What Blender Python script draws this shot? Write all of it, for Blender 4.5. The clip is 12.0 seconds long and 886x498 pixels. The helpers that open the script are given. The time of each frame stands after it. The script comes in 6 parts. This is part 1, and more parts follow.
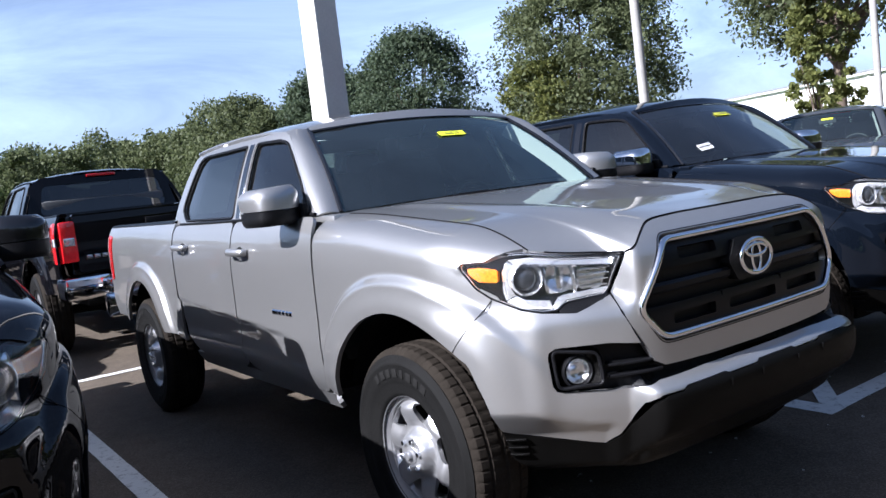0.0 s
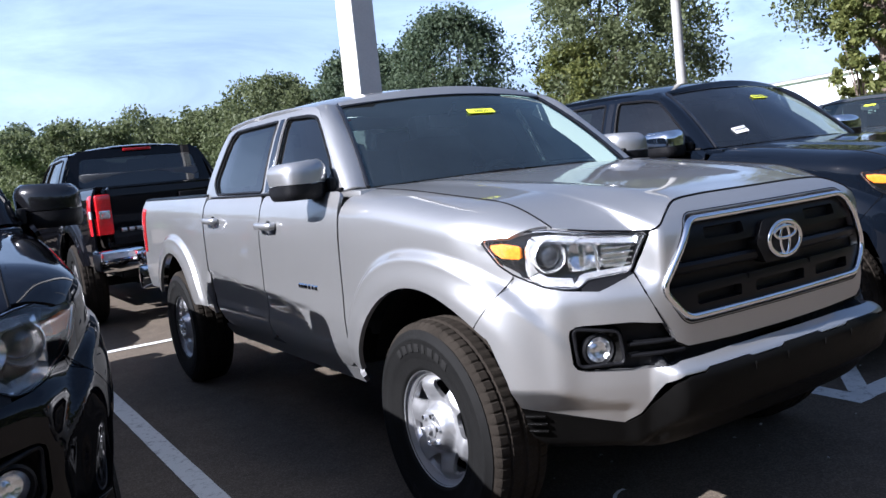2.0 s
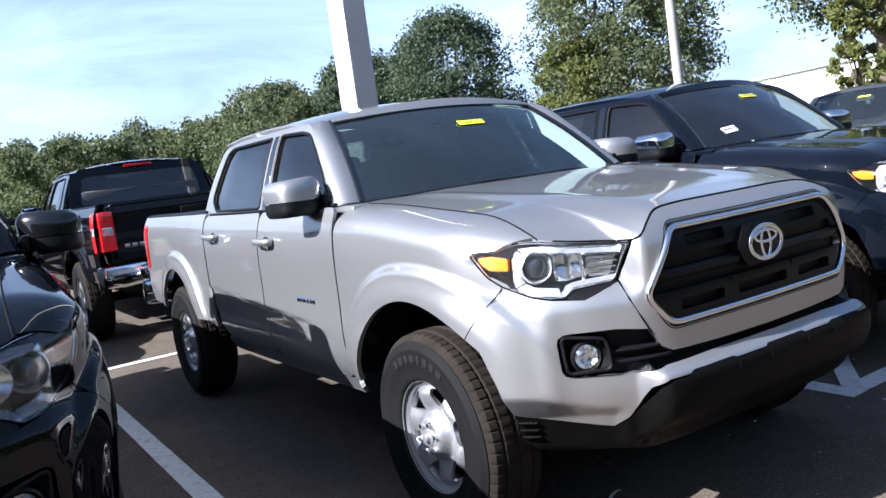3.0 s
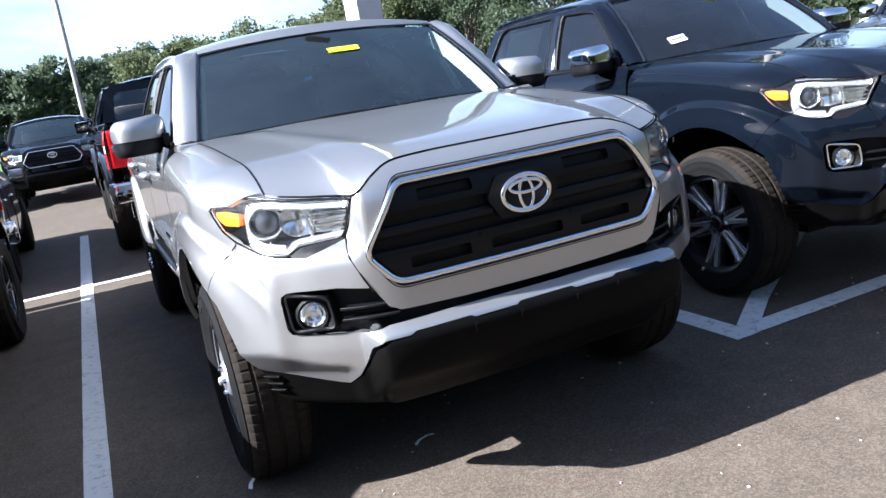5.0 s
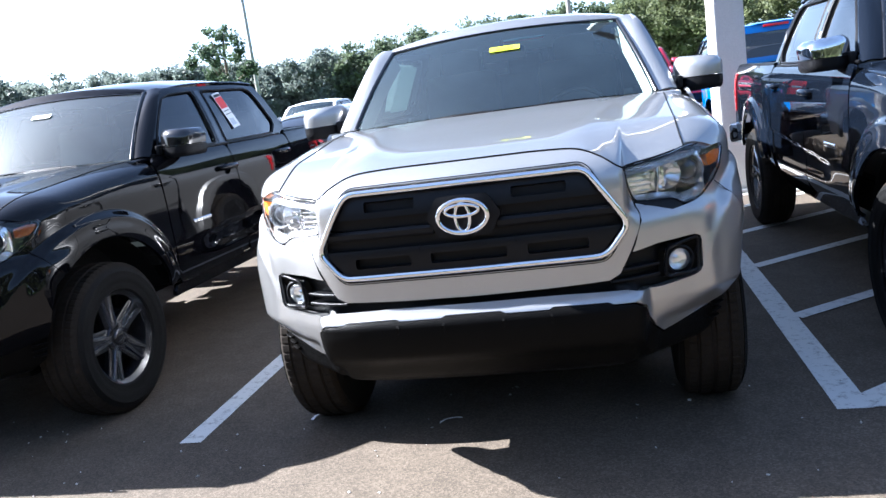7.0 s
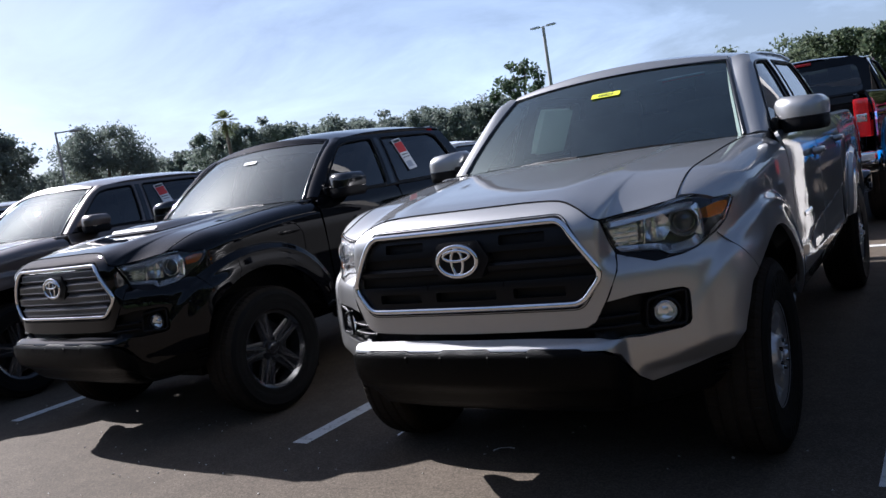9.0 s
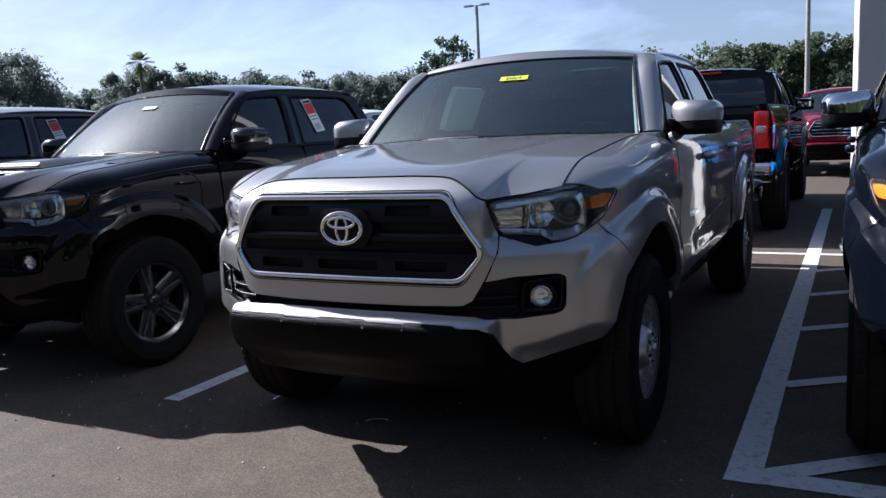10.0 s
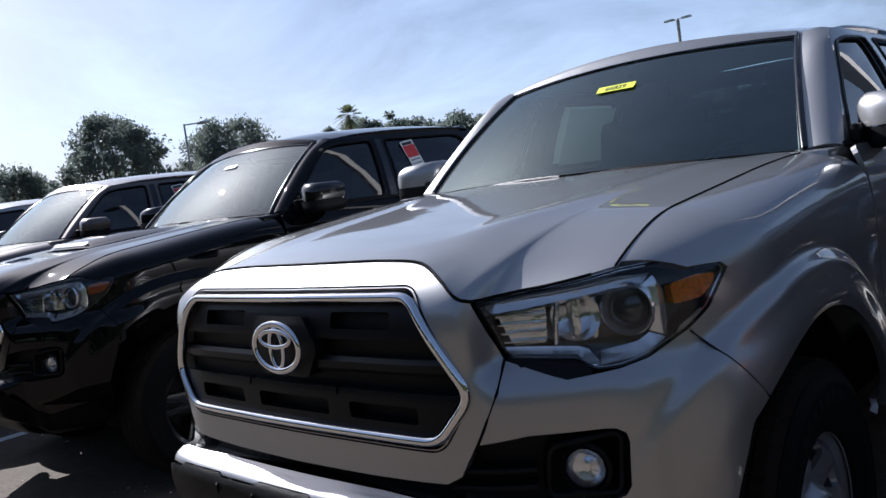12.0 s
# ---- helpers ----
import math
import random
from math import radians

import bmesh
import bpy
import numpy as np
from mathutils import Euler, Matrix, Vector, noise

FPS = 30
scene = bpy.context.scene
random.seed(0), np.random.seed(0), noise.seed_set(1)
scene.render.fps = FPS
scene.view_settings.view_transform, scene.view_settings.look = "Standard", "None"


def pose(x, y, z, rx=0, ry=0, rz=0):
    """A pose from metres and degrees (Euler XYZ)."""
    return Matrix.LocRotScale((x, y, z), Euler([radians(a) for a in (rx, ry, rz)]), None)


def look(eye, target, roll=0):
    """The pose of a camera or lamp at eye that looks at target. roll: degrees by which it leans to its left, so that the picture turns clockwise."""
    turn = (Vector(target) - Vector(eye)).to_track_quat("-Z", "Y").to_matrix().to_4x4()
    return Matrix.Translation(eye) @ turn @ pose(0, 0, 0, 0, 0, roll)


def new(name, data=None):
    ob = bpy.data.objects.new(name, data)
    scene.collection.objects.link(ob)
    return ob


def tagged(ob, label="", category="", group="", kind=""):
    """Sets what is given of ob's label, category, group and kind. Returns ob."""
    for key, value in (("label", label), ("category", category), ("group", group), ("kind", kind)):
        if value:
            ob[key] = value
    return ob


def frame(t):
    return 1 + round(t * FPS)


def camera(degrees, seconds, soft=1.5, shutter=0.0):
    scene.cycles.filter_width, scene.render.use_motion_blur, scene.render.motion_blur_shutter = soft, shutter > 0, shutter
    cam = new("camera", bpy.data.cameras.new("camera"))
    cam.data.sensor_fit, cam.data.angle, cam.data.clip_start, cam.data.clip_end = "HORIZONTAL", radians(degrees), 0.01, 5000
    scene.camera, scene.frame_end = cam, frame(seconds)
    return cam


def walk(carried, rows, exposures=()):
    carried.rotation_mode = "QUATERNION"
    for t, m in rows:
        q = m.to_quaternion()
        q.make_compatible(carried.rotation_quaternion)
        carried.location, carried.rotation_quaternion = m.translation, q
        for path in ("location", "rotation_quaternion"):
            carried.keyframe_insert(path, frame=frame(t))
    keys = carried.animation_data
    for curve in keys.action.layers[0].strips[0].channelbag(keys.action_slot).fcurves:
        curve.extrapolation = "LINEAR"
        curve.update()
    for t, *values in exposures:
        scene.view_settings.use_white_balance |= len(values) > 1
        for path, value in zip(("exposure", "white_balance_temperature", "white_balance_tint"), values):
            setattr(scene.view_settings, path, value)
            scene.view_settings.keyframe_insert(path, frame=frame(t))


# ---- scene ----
from mathutils.geometry import delaunay_2d_cdt

cam = camera(57.8, 12.0)
PATH = [
    (0, (-2.341, -2.31, 1.329), (-1.194, -0.681, 1.16), -6.7),
    (0.5, (-2.337, -2.284, 1.313), (-1.194, -0.653, 1.126), -8.3),
    (1, (-2.326, -2.302, 1.326), (-1.272, -0.609, 1.176), -11.0),
    (1.5, (-2.325, -2.321, 1.299), (-1.321, -0.602, 1.111), -8.5),
    (2, (-2.323, -2.328, 1.306), (-1.247, -0.654, 1.101), -5.7),
    (2.5, (-2.333, -2.344, 1.342), (-1.154, -0.746, 1.104), -6.4),
    (2.7, (-2.344, -2.37, 1.349), (-1.208, -0.735, 1.158), -7.4),
    (4.3, (-1.717, -2.658, 1.332), (-0.807, -0.903, 1.025), -6.6),
    (4.5, (-1.579, -2.707, 1.327), (-0.708, -0.936, 1.006), -9.1),
    (5, (-1.203, -2.912, 1.35), (-0.447, -1.107, 0.935), -9.2),
    (5.5, (-0.783, -3.023, 1.348), (-0.33, -1.103, 1.019), -7.5),
    (6, (-0.352, -3.201, 1.355), (-0.125, -1.25, 0.976), -9.5),
    (6.5, (0.081, -3.275, 1.328), (0.064, -1.318, 0.912), -5.5),
    (7, (0.481, -3.329, 1.36), (0.069, -1.407, 0.989), -7.9),
    (7.5, (0.839, -3.356, 1.362), (0.021, -1.569, 0.991), -11.9),
    (7.7, (0.954, -3.312, 1.341), (0.111, -1.53, 1.003), -10.1),
    (9.3, (1.636, -3.181, 1.306), (0.526, -1.529, 1.117), -9.1),
    (9.5, (1.649, -3.155, 1.306), (0.587, -1.476, 1.077), -9.0),
    (10, (1.65, -3.141, 1.286), (0.741, -1.382, 1.001), -2.8),
    (10.5, (1.621, -2.966, 1.281), (0.602, -1.282, 0.932), -5.0),
    (11, (1.567, -2.658, 1.305), (0.473, -0.999, 1.08), -6.3),
    (11.5, (1.597, -2.316, 1.293), (0.222, -0.876, 1.098), -7.5),
    (11.8, (1.575, -2.047, 1.295), (0.171, -0.645, 1.044), -8.1),
    (12, (1.548, -1.826, 1.289), (0.202, -0.355, 1.127), -7.6),
]
EXPOSURES = [(0, 1.55, 5270, 16), (1.5, 1.6, 5270, 16), (2.7, 1.85, 5270, 15), (4.5, 2.2, 5220, 14), (5.6, 2.4, 5220, 12), (6.0, 2.3, 5270, 12), (6.5, 2.5, 5270, 12), (7.0, 2.85, 5220, 12), (7.7, 2.7, 5270, 12), (9.3, 1.08, 5420, 16), (10.0, 1.17, 5320, 15), (10.6, 1.75, 5070, 13), (11.1, 1.9, 5120, 12), (11.5, 1.38, 5370, 15), (12, 1.0, 5370, 15)]
walk(cam, [(t, look(eye, target, roll)) for t, eye, target, roll in PATH], EXPOSURES)
SUN_AZ, SUN_EL = -84.0, 36.0   # degrees from +y towards +x, and above the horizon

# ---- sky, sun ----
world = bpy.data.worlds.new("sky")
scene.world = world
world.use_nodes = True
wn, wl = world.node_tree.nodes, world.node_tree.links
wn.clear()
sky = wn.new("ShaderNodeTexSky")
sky.sky_type = "NISHITA"
sky.sun_disc = False
sky.sun_elevation = radians(SUN_EL)
sky.sun_rotation = radians(SUN_AZ)
sky.air_density, sky.dust_density, sky.ozone_density = 1.0, 2.2, 1.4
wcoord = wn.new("ShaderNodeTexCoord")
wmap = wn.new("ShaderNodeMapping")
wmap.inputs["Scale"].default_value = (1.1, 2.2, 5.0)
wmap.inputs["Rotation"].default_value = (0.1, 0.15, 0.5)
wnoise = wn.new("ShaderNodeTexNoise")
wnoise.inputs["Scale"].default_value = 1.7
wnoise.inputs["Detail"].default_value = 9.0
wnoise.inputs["Roughness"].default_value = 0.62
wnoise.inputs["Distortion"].default_value = 0.6
wramp = wn.new("ShaderNodeValToRGB")
wramp.color_ramp.elements[0].position, wramp.color_ramp.elements[0].color = 0.36, (0.20, 0.20, 0.20, 1)
wramp.color_ramp.elements[1].position, wramp.color_ramp.elements[1].color = 0.72, (0.62, 0.62, 0.62, 1)
wsep = wn.new("ShaderNodeSeparateXYZ")
wlow = wn.new("ShaderNodeMapRange")
wlow.inputs["From Min"].default_value, wlow.inputs["From Max"].default_value = 0.10, 0.36
wlow.inputs["To Min"].default_value, wlow.inputs["To Max"].default_value = 1.0, 0.14
wfac = wn.new("ShaderNodeMath")
wfac.operation = "MULTIPLY"
wmix = wn.new("ShaderNodeMixRGB")
wmix.inputs["Color2"].default_value = (17.0, 19.6, 23.0, 1)
wbg = wn.new("ShaderNodeBackground")
wbg.inputs["Strength"].default_value = 0.034
wout = wn.new("ShaderNodeOutputWorld")
wl.new(wcoord.outputs["Generated"], wmap.inputs["Vector"])
wl.new(wmap.outputs["Vector"], wnoise.inputs["Vector"])
wl.new(wnoise.outputs["Fac"], wramp.inputs["Fac"])
wl.new(wcoord.outputs["Generated"], wsep.inputs["Vector"])
wl.new(wsep.outputs["Z"], wlow.inputs["Value"])
wl.new(wramp.outputs["Color"], wfac.inputs[0])
wl.new(wlow.outputs["Result"], wfac.inputs[1])
wl.new(wfac.outputs["Value"], wmix.inputs["Fac"])
wl.new(sky.outputs["Color"], wmix.inputs["Color1"])
wl.new(wmix.outputs["Color"], wbg.inputs["Color"])
wl.new(wbg.outputs["Background"], wout.inputs["Surface"])

sun_data = bpy.data.lights.new("sun", "SUN")
sun_data.energy, sun_data.angle, sun_data.color = 4.9, radians(0.5), (1.0, 0.90, 0.76)
sun = new("sun", sun_data)
_a, _e = radians(SUN_AZ), radians(SUN_EL)
sun.matrix_world = look((60 * math.sin(_a) * math.cos(_e), 60 * math.cos(_a) * math.cos(_e), 60 * math.sin(_e)), (0, 0, 0))


# ---- materials ----
def material(name, colour=(0.5, 0.5, 0.5), rough=0.5, metal=0.0, coat=0.0, coat_rough=0.03, spec=0.5,
             grain=0.0, grain_size=40.0, blotch=0.0, blotch_size=3.0, bump=0.0, bump_size=200.0, sheen=0.0):
    """A principled material with fine grain, large blotches and fine relief."""
    m = bpy.data.materials.new(name)
    m.use_nodes = True
    n, l = m.node_tree.nodes, m.node_tree.links
    p = n["Principled BSDF"]
    p.inputs["Base Color"].default_value = (*colour, 1)
    p.inputs["Roughness"].default_value = rough
    p.inputs["Metallic"].default_value = metal
    p.inputs["Coat Weight"].default_value = coat
    p.inputs["Coat Roughness"].default_value = coat_rough
    p.inputs["Specular IOR Level"].default_value = spec
    tc = n.new("ShaderNodeTexCoord")
    last = None
    for amount, size, detail in ((grain, grain_size, 3.0), (blotch, blotch_size, 6.0)):
        if not amount:
            continue
        t = n.new("ShaderNodeTexNoise")
        t.inputs["Scale"].default_value, t.inputs["Detail"].default_value = size, detail
        l.new(tc.outputs["Object"], t.inputs["Vector"])
        r = n.new("ShaderNodeMapRange")
        r.inputs["From Min"].default_value, r.inputs["From Max"].default_value = 0.3, 0.7
        r.inputs["To Min"].default_value, r.inputs["To Max"].default_value = 1 - amount, 1 + amount
        l.new(t.outputs["Fac"], r.inputs["Value"])
        v = n.new("ShaderNodeVectorMath")
        v.operation = "SCALE"
        if last is None:
            v.inputs[0].default_value = colour
        else:
            l.new(last, v.inputs[0])
        l.new(r.outputs["Result"], v.inputs["Scale"])
        last = v.outputs["Vector"]
    if last is not None:
        l.new(last, p.inputs["Base Color"])
    if bump:
        t = n.new("ShaderNodeTexNoise")
        t.inputs["Scale"].default_value, t.inputs["Detail"].default_value = bump_size, 4.0
        l.new(tc.outputs["Object"], t.inputs["Vector"])
        b = n.new("ShaderNodeBump")
        b.inputs["Strength"].default_value = bump
        b.inputs["Distance"].default_value = 0.004
        l.new(t.outputs["Fac"], b.inputs["Height"])
        l.new(b.outputs["Normal"], p.inputs["Normal"])
    return m


def car_paint(name, colour, metal=0.0, rough=0.35, flake=0.08):
    """Clear-coated car paint with fine flake, a light film of dust and a trace of orange peel."""
    m = material(name, colour, rough, metal, 1.0, 0.025, 0.5 if metal > 0.4 else 0.0, grain=flake, grain_size=900.0, blotch=0.03, blotch_size=2.0)
    n, l = m.node_tree.nodes, m.node_tree.links
    p = n["Principled BSDF"]
    p.inputs["Coat IOR"].default_value = 1.5 if max(colour) > 0.02 else 1.35
    if metal > 0.7:
        p.inputs["Specular Tint"].default_value = (0.10, 0.12, 0.15, 1)   # flakes lie flat, so the paint turns dark at a slant
    tc = n.new("ShaderNodeTexCoord")
    t = n.new("ShaderNodeTexNoise")
    t.inputs["Scale"].default_value, t.inputs["Detail"].default_value = 5.0, 8.0
    l.new(tc.outputs["Object"], t.inputs["Vector"])
    r = n.new("ShaderNodeMapRange")
    r.inputs["From Min"].default_value, r.inputs["From Max"].default_value = 0.35, 0.75
    r.inputs["To Min"].default_value, r.inputs["To Max"].default_value = 0.01, 0.05
    l.new(t.outputs["Fac"], r.inputs["Value"])
    l.new(r.outputs["Result"], p.inputs["Coat Roughness"])
    w = n.new("ShaderNodeTexNoise")
    w.inputs["Scale"].default_value, w.inputs["Detail"].default_value = 7.0, 2.0
    l.new(tc.outputs["Object"], w.inputs["Vector"])
    b = n.new("ShaderNodeBump")
    b.inputs["Strength"].default_value, b.inputs["Distance"].default_value = 0.04, 0.01
    l.new(w.outputs["Fac"], b.inputs["Height"])
    l.new(b.outputs["Normal"], p.inputs["Coat Normal"])
    return m


def glass(name, tint, ior=1.5, rough=0.0, haze=0.0, gloss=(1.0, 1.0, 1.0)):
    """Thin glass: a tinted see-through sheet under a Fresnel gloss, with a little dust."""
    m = bpy.data.materials.new(name)
    m.use_nodes = True
    n, l = m.node_tree.nodes, m.node_tree.links
    n.clear()
    tr = n.new("ShaderNodeBsdfTransparent")
    tr.inputs["Color"].default_value = (*tint, 1)
    gl = n.new("ShaderNodeBsdfGlossy")
    gl.inputs["Roughness"].default_value = rough
    gl.inputs["Color"].default_value = (*gloss, 1)
    fr = n.new("ShaderNodeFresnel")
    fr.inputs["IOR"].default_value = ior
    mx = n.new("ShaderNodeMixShader")
    df = n.new("ShaderNodeBsdfDiffuse")
    df.inputs["Color"].default_value = (0.56, 0.59, 0.60, 1)
    dm = n.new("ShaderNodeMixShader")
    tc = n.new("ShaderNodeTexCoord")
    t = n.new("ShaderNodeTexNoise")
    t.inputs["Scale"].default_value, t.inputs["Detail"].default_value = 26.0, 8.0
    r = n.new("ShaderNodeMapRange")
    r.inputs["From Min"].default_value, r.inputs["From Max"].default_value = 0.3, 0.7
    r.inputs["To Min"].default_value, r.inputs["To Max"].default_value = 0.8 * haze, haze
    o = n.new("ShaderNodeOutputMaterial")
    sheen = n.new("ShaderNodeBsdfGlossy")
    sheen.inputs["Roughness"].default_value = 0.5
    sheen.inputs["Color"].default_value = (0.8, 0.8, 0.8, 1)
    film = n.new("ShaderNodeMixShader")
    film.inputs["Fac"].default_value = 0.26
    l.new(df.outputs[0], film.inputs[1])
    l.new(sheen.outputs[0], film.inputs[2])
    l.new(tc.outputs["Object"], t.inputs["Vector"])
    l.new(t.outputs["Fac"], r.inputs["Value"])
    l.new(r.outputs["Result"], dm.inputs["Fac"])
    l.new(tr.outputs[0], dm.inputs[1])
    l.new(film.outputs[0], dm.inputs[2])
    l.new(fr.outputs["Fac"], mx.inputs["Fac"])
    l.new(dm.outputs[0], mx.inputs[1])
    l.new(gl.outputs[0], mx.inputs[2])
    l.new(mx.outputs[0], o.inputs["Surface"])
    return m


PAINT_SILVER = car_paint("silver_paint", (0.425, 0.422, 0.418), 0.80, 0.38, 0.10)
PAINT_BLACK = car_paint("black_paint", (0.003, 0.003, 0.004), 0.0, 0.35, 0.3)
PAINT_NAVY = car_paint("blue_black_paint", (0.003, 0.0045, 0.008), 0.0, 0.35, 0.3)
PAINT_GREY = car_paint("grey_paint", (0.075, 0.08, 0.088), 0.6, 0.36, 0.12)
PAINT_BRONZE = car_paint("bronze_grey_paint", (0.12, 0.095, 0.082), 0.6, 0.36, 0.12)
PAINT_BLUE = car_paint("blue_paint", (0.01, 0.13, 0.42), 0.2, 0.34, 0.1)
PAINT_RED = car_paint("red_paint", (0.20, 0.012, 0.03), 0.25, 0.34, 0.1)
PAINT_WHITE = car_paint("white_paint", (0.78, 0.78, 0.77), 0.0, 0.35, 0.01)
CHROME = material("chrome", (0.82, 0.83, 0.85), 0.05, 1.0, blotch=0.03, blotch_size=9.0)
CHROME_WHEEL = material("bright_wheel", (0.84, 0.85, 0.87), 0.2, 0.85, 0.4, blotch=0.05, blotch_size=9.0)
RUBBER_MARK = material("raised_tyre_marks", (0.014, 0.0137, 0.0133), 0.7, spec=0.1, grain=0.2, grain_size=200)
SATIN_METAL = material("satin_alloy", (0.50, 0.50, 0.51), 0.36, 0.8, 0.25, grain=0.05, grain_size=500, blotch=0.06, blotch_size=12)
MESH_METAL = material("grey_mesh", (0.20, 0.20, 0.21), 0.35, 0.7, 0.2, blotch=0.1, blotch_size=12)
MACHINED = material("machined_alloy", (0.30, 0.30, 0.31), 0.2, 0.9, 0.4, blotch=0.1, blotch_size=12)
DARK_ALLOY = material("dark_alloy", (0.018, 0.018, 0.02), 0.25, 0.3, 0.6, blotch=0.1, blotch_size=12)
PLASTIC = material("black_plastic", (0.007, 0.007, 0.008), 0.40, 0.0, 0, spec=0.16, grain=0.15, grain_size=300, blotch=0.12, blotch_size=6, bump=0.25, bump_size=900)
PLASTIC_GREY = material("worn_black_plastic", (0.004, 0.0038, 0.0036), 0.33, spec=0.05, grain=0.12, grain_size=400, blotch=0.15, blotch_size=5, bump=0.3, bump_size=1200)
SATIN_BLACK = material("satin_black", (0.007, 0.007, 0.008), 0.34, 0.0, 0.0, spec=0.18, blotch=0.1, blotch_size=8)
GLOSS_BLACK = material("gloss_black", (0.006, 0.006, 0.007), 0.14, 0.0, 0.5, blotch=0.1, blotch_size=8)
RUBBER = material("tyre_rubber", (0.0075, 0.0074, 0.0072), 0.66, spec=0.10, grain=0.2, grain_size=250, blotch=0.18, blotch_size=7, bump=0.35, bump_size=500)
TREAD = material("dusty_tread_rubber", (0.020, 0.0165, 0.013), 0.9, spec=0.1, grain=0.25, grain_size=200, blotch=0.2, blotch_size=9, bump=0.4, bump_size=400)
WELL = material("wheel_well_liner", (0.005, 0.005, 0.005), 0.9, spec=0.15, grain=0.2, grain_size=80, blotch=0.2, blotch_size=5)
GLASS_DARK = glass("tinted_glass", (0.10, 0.12, 0.115), 1.75, 0.0, 0.006)
GLASS_FRONT = glass("windscreen_glass", (0.50, 0.66, 0.63), 2.2, 0.0, 0.020, (0.84, 1.0, 0.97))
GLASS_DUSTY = glass("dusty_windscreen_glass", (0.40, 0.47, 0.46), 1.8, 0.0, 0.065, (0.9, 1.0, 0.99))
GLASS_CLEAN = glass("clean_windscreen_glass", (0.26, 0.34, 0.35), 1.9, 0.0, 0.012)
LENS = glass("clear_lens", (0.93, 0.94, 0.95), 1.5, 0.0, 0.01)
REFLECTOR = material("lamp_reflector", (0.90, 0.91, 0.93), 0.13, 0.95, blotch=0.15, blotch_size=60, bump=0.5, bump_size=55)
LAMP_HOUSING = material("lamp_housing", (0.028, 0.028, 0.031), 0.2, 0.0, 0.6, blotch=0.15, blotch_size=30)
LIGHT_PIPE = material("light_pipe", (0.95, 0.95, 0.96), 0.14, 0.75, 0.7, blotch=0.06, blotch_size=40)
SHUT_LINE = material("shut_line", (0.004, 0.004, 0.005), 0.8, spec=0.1, grain=0.2, grain_size=80)
AMBER = material("amber_lens", (0.85, 0.24, 0.01), 0.18, 0.0, 0.8, grain=0.25, grain_size=120)
AMBER_DARK = material("amber_reflector", (0.42, 0.10, 0.02), 0.18, 0.0, 0.8, grain=0.25, grain_size=120)
RED_LENS = material("red_lens", (0.55, 0.012, 0.015), 0.16, 0.0, 0.9, grain=0.2, grain_size=90)
PROJECTOR = material("projector_glass", (0.05, 0.055, 0.065), 0.04, 0.2, 1.0)
YELLOW = material("yellow_sticker", (0.80, 0.86, 0.02), 0.6, grain=0.03, grain_size=50)
PAPER = material("white_paper", (0.80, 0.80, 0.79), 0.7, grain=0.02, grain_size=60)
PAPER_THIN = material("thin_paper", (0.62, 0.63, 0.64), 0.8, grain=0.02, grain_size=60)
_tn, _tl = PAPER_THIN.node_tree.nodes, PAPER_THIN.node_tree.links
_tr, _mx = _tn.new("ShaderNodeBsdfTranslucent"), _tn.new("ShaderNodeMixShader")
_tr.inputs["Color"].default_value = (0.62, 0.66, 0.66, 1)
_mx.inputs["Fac"].default_value = 0.6
_tl.new(_tn["Principled BSDF"].outputs[0], _mx.inputs[1])
_tl.new(_tr.outputs[0], _mx.inputs[2])
_tl.new(_mx.outputs[0], _tn["Material Output"].inputs["Surface"])
PAPER_RED = material("red_print", (0.62, 0.05, 0.05), 0.6, grain=0.04, grain_size=60)
INK = material("dark_ink", (0.03, 0.035, 0.03), 0.6, grain=0.05, grain_size=60)
SEAT = material("grey_seat_cloth", (0.11, 0.11, 0.11), 0.9, grain=0.2, grain_size=220, blotch=0.1, blotch_size=6)
CABIN = material("dark_cabin_trim", (0.03, 0.03, 0.031), 0.75, grain=0.12, grain_size=160, blotch=0.1, blotch_size=5)
HEADLINER = material("pale_headliner", (0.45, 0.44, 0.42), 0.95, grain=0.05, grain_size=160, blotch=0.04, blotch_size=4)


# ---- mesh helpers ----
def smooth(a, b, t):
    t = min(1.0, max(0.0, (t - a) / (b - a)))
    return t * t * (3 - 2 * t)


def knots(pairs, sigma=0.0):
    """A curve through pairs, rounded off over a width of about sigma."""
    xs, ys = zip(*pairs)
    if not sigma:
        return lambda t: float(np.interp(t, xs, ys))
    x = np.arange(xs[0] - 6 * sigma, xs[-1] + 6 * sigma, sigma / 5)
    y = np.interp(x, xs, ys)
    for end, a, b in ((x < xs[0], 0, 1), (x > xs[-1], -1, -2)):
        y[end] = ys[a] + (x[end] - xs[a]) * (ys[b] - ys[a]) / (xs[b] - xs[a])
    k = np.exp(-0.5 * (np.arange(-15, 16) / 5) ** 2)
    y = np.convolve(np.pad(y, 15, "edge"), k / k.sum(), "valid")
    return lambda t: float(np.interp(t, x, y))


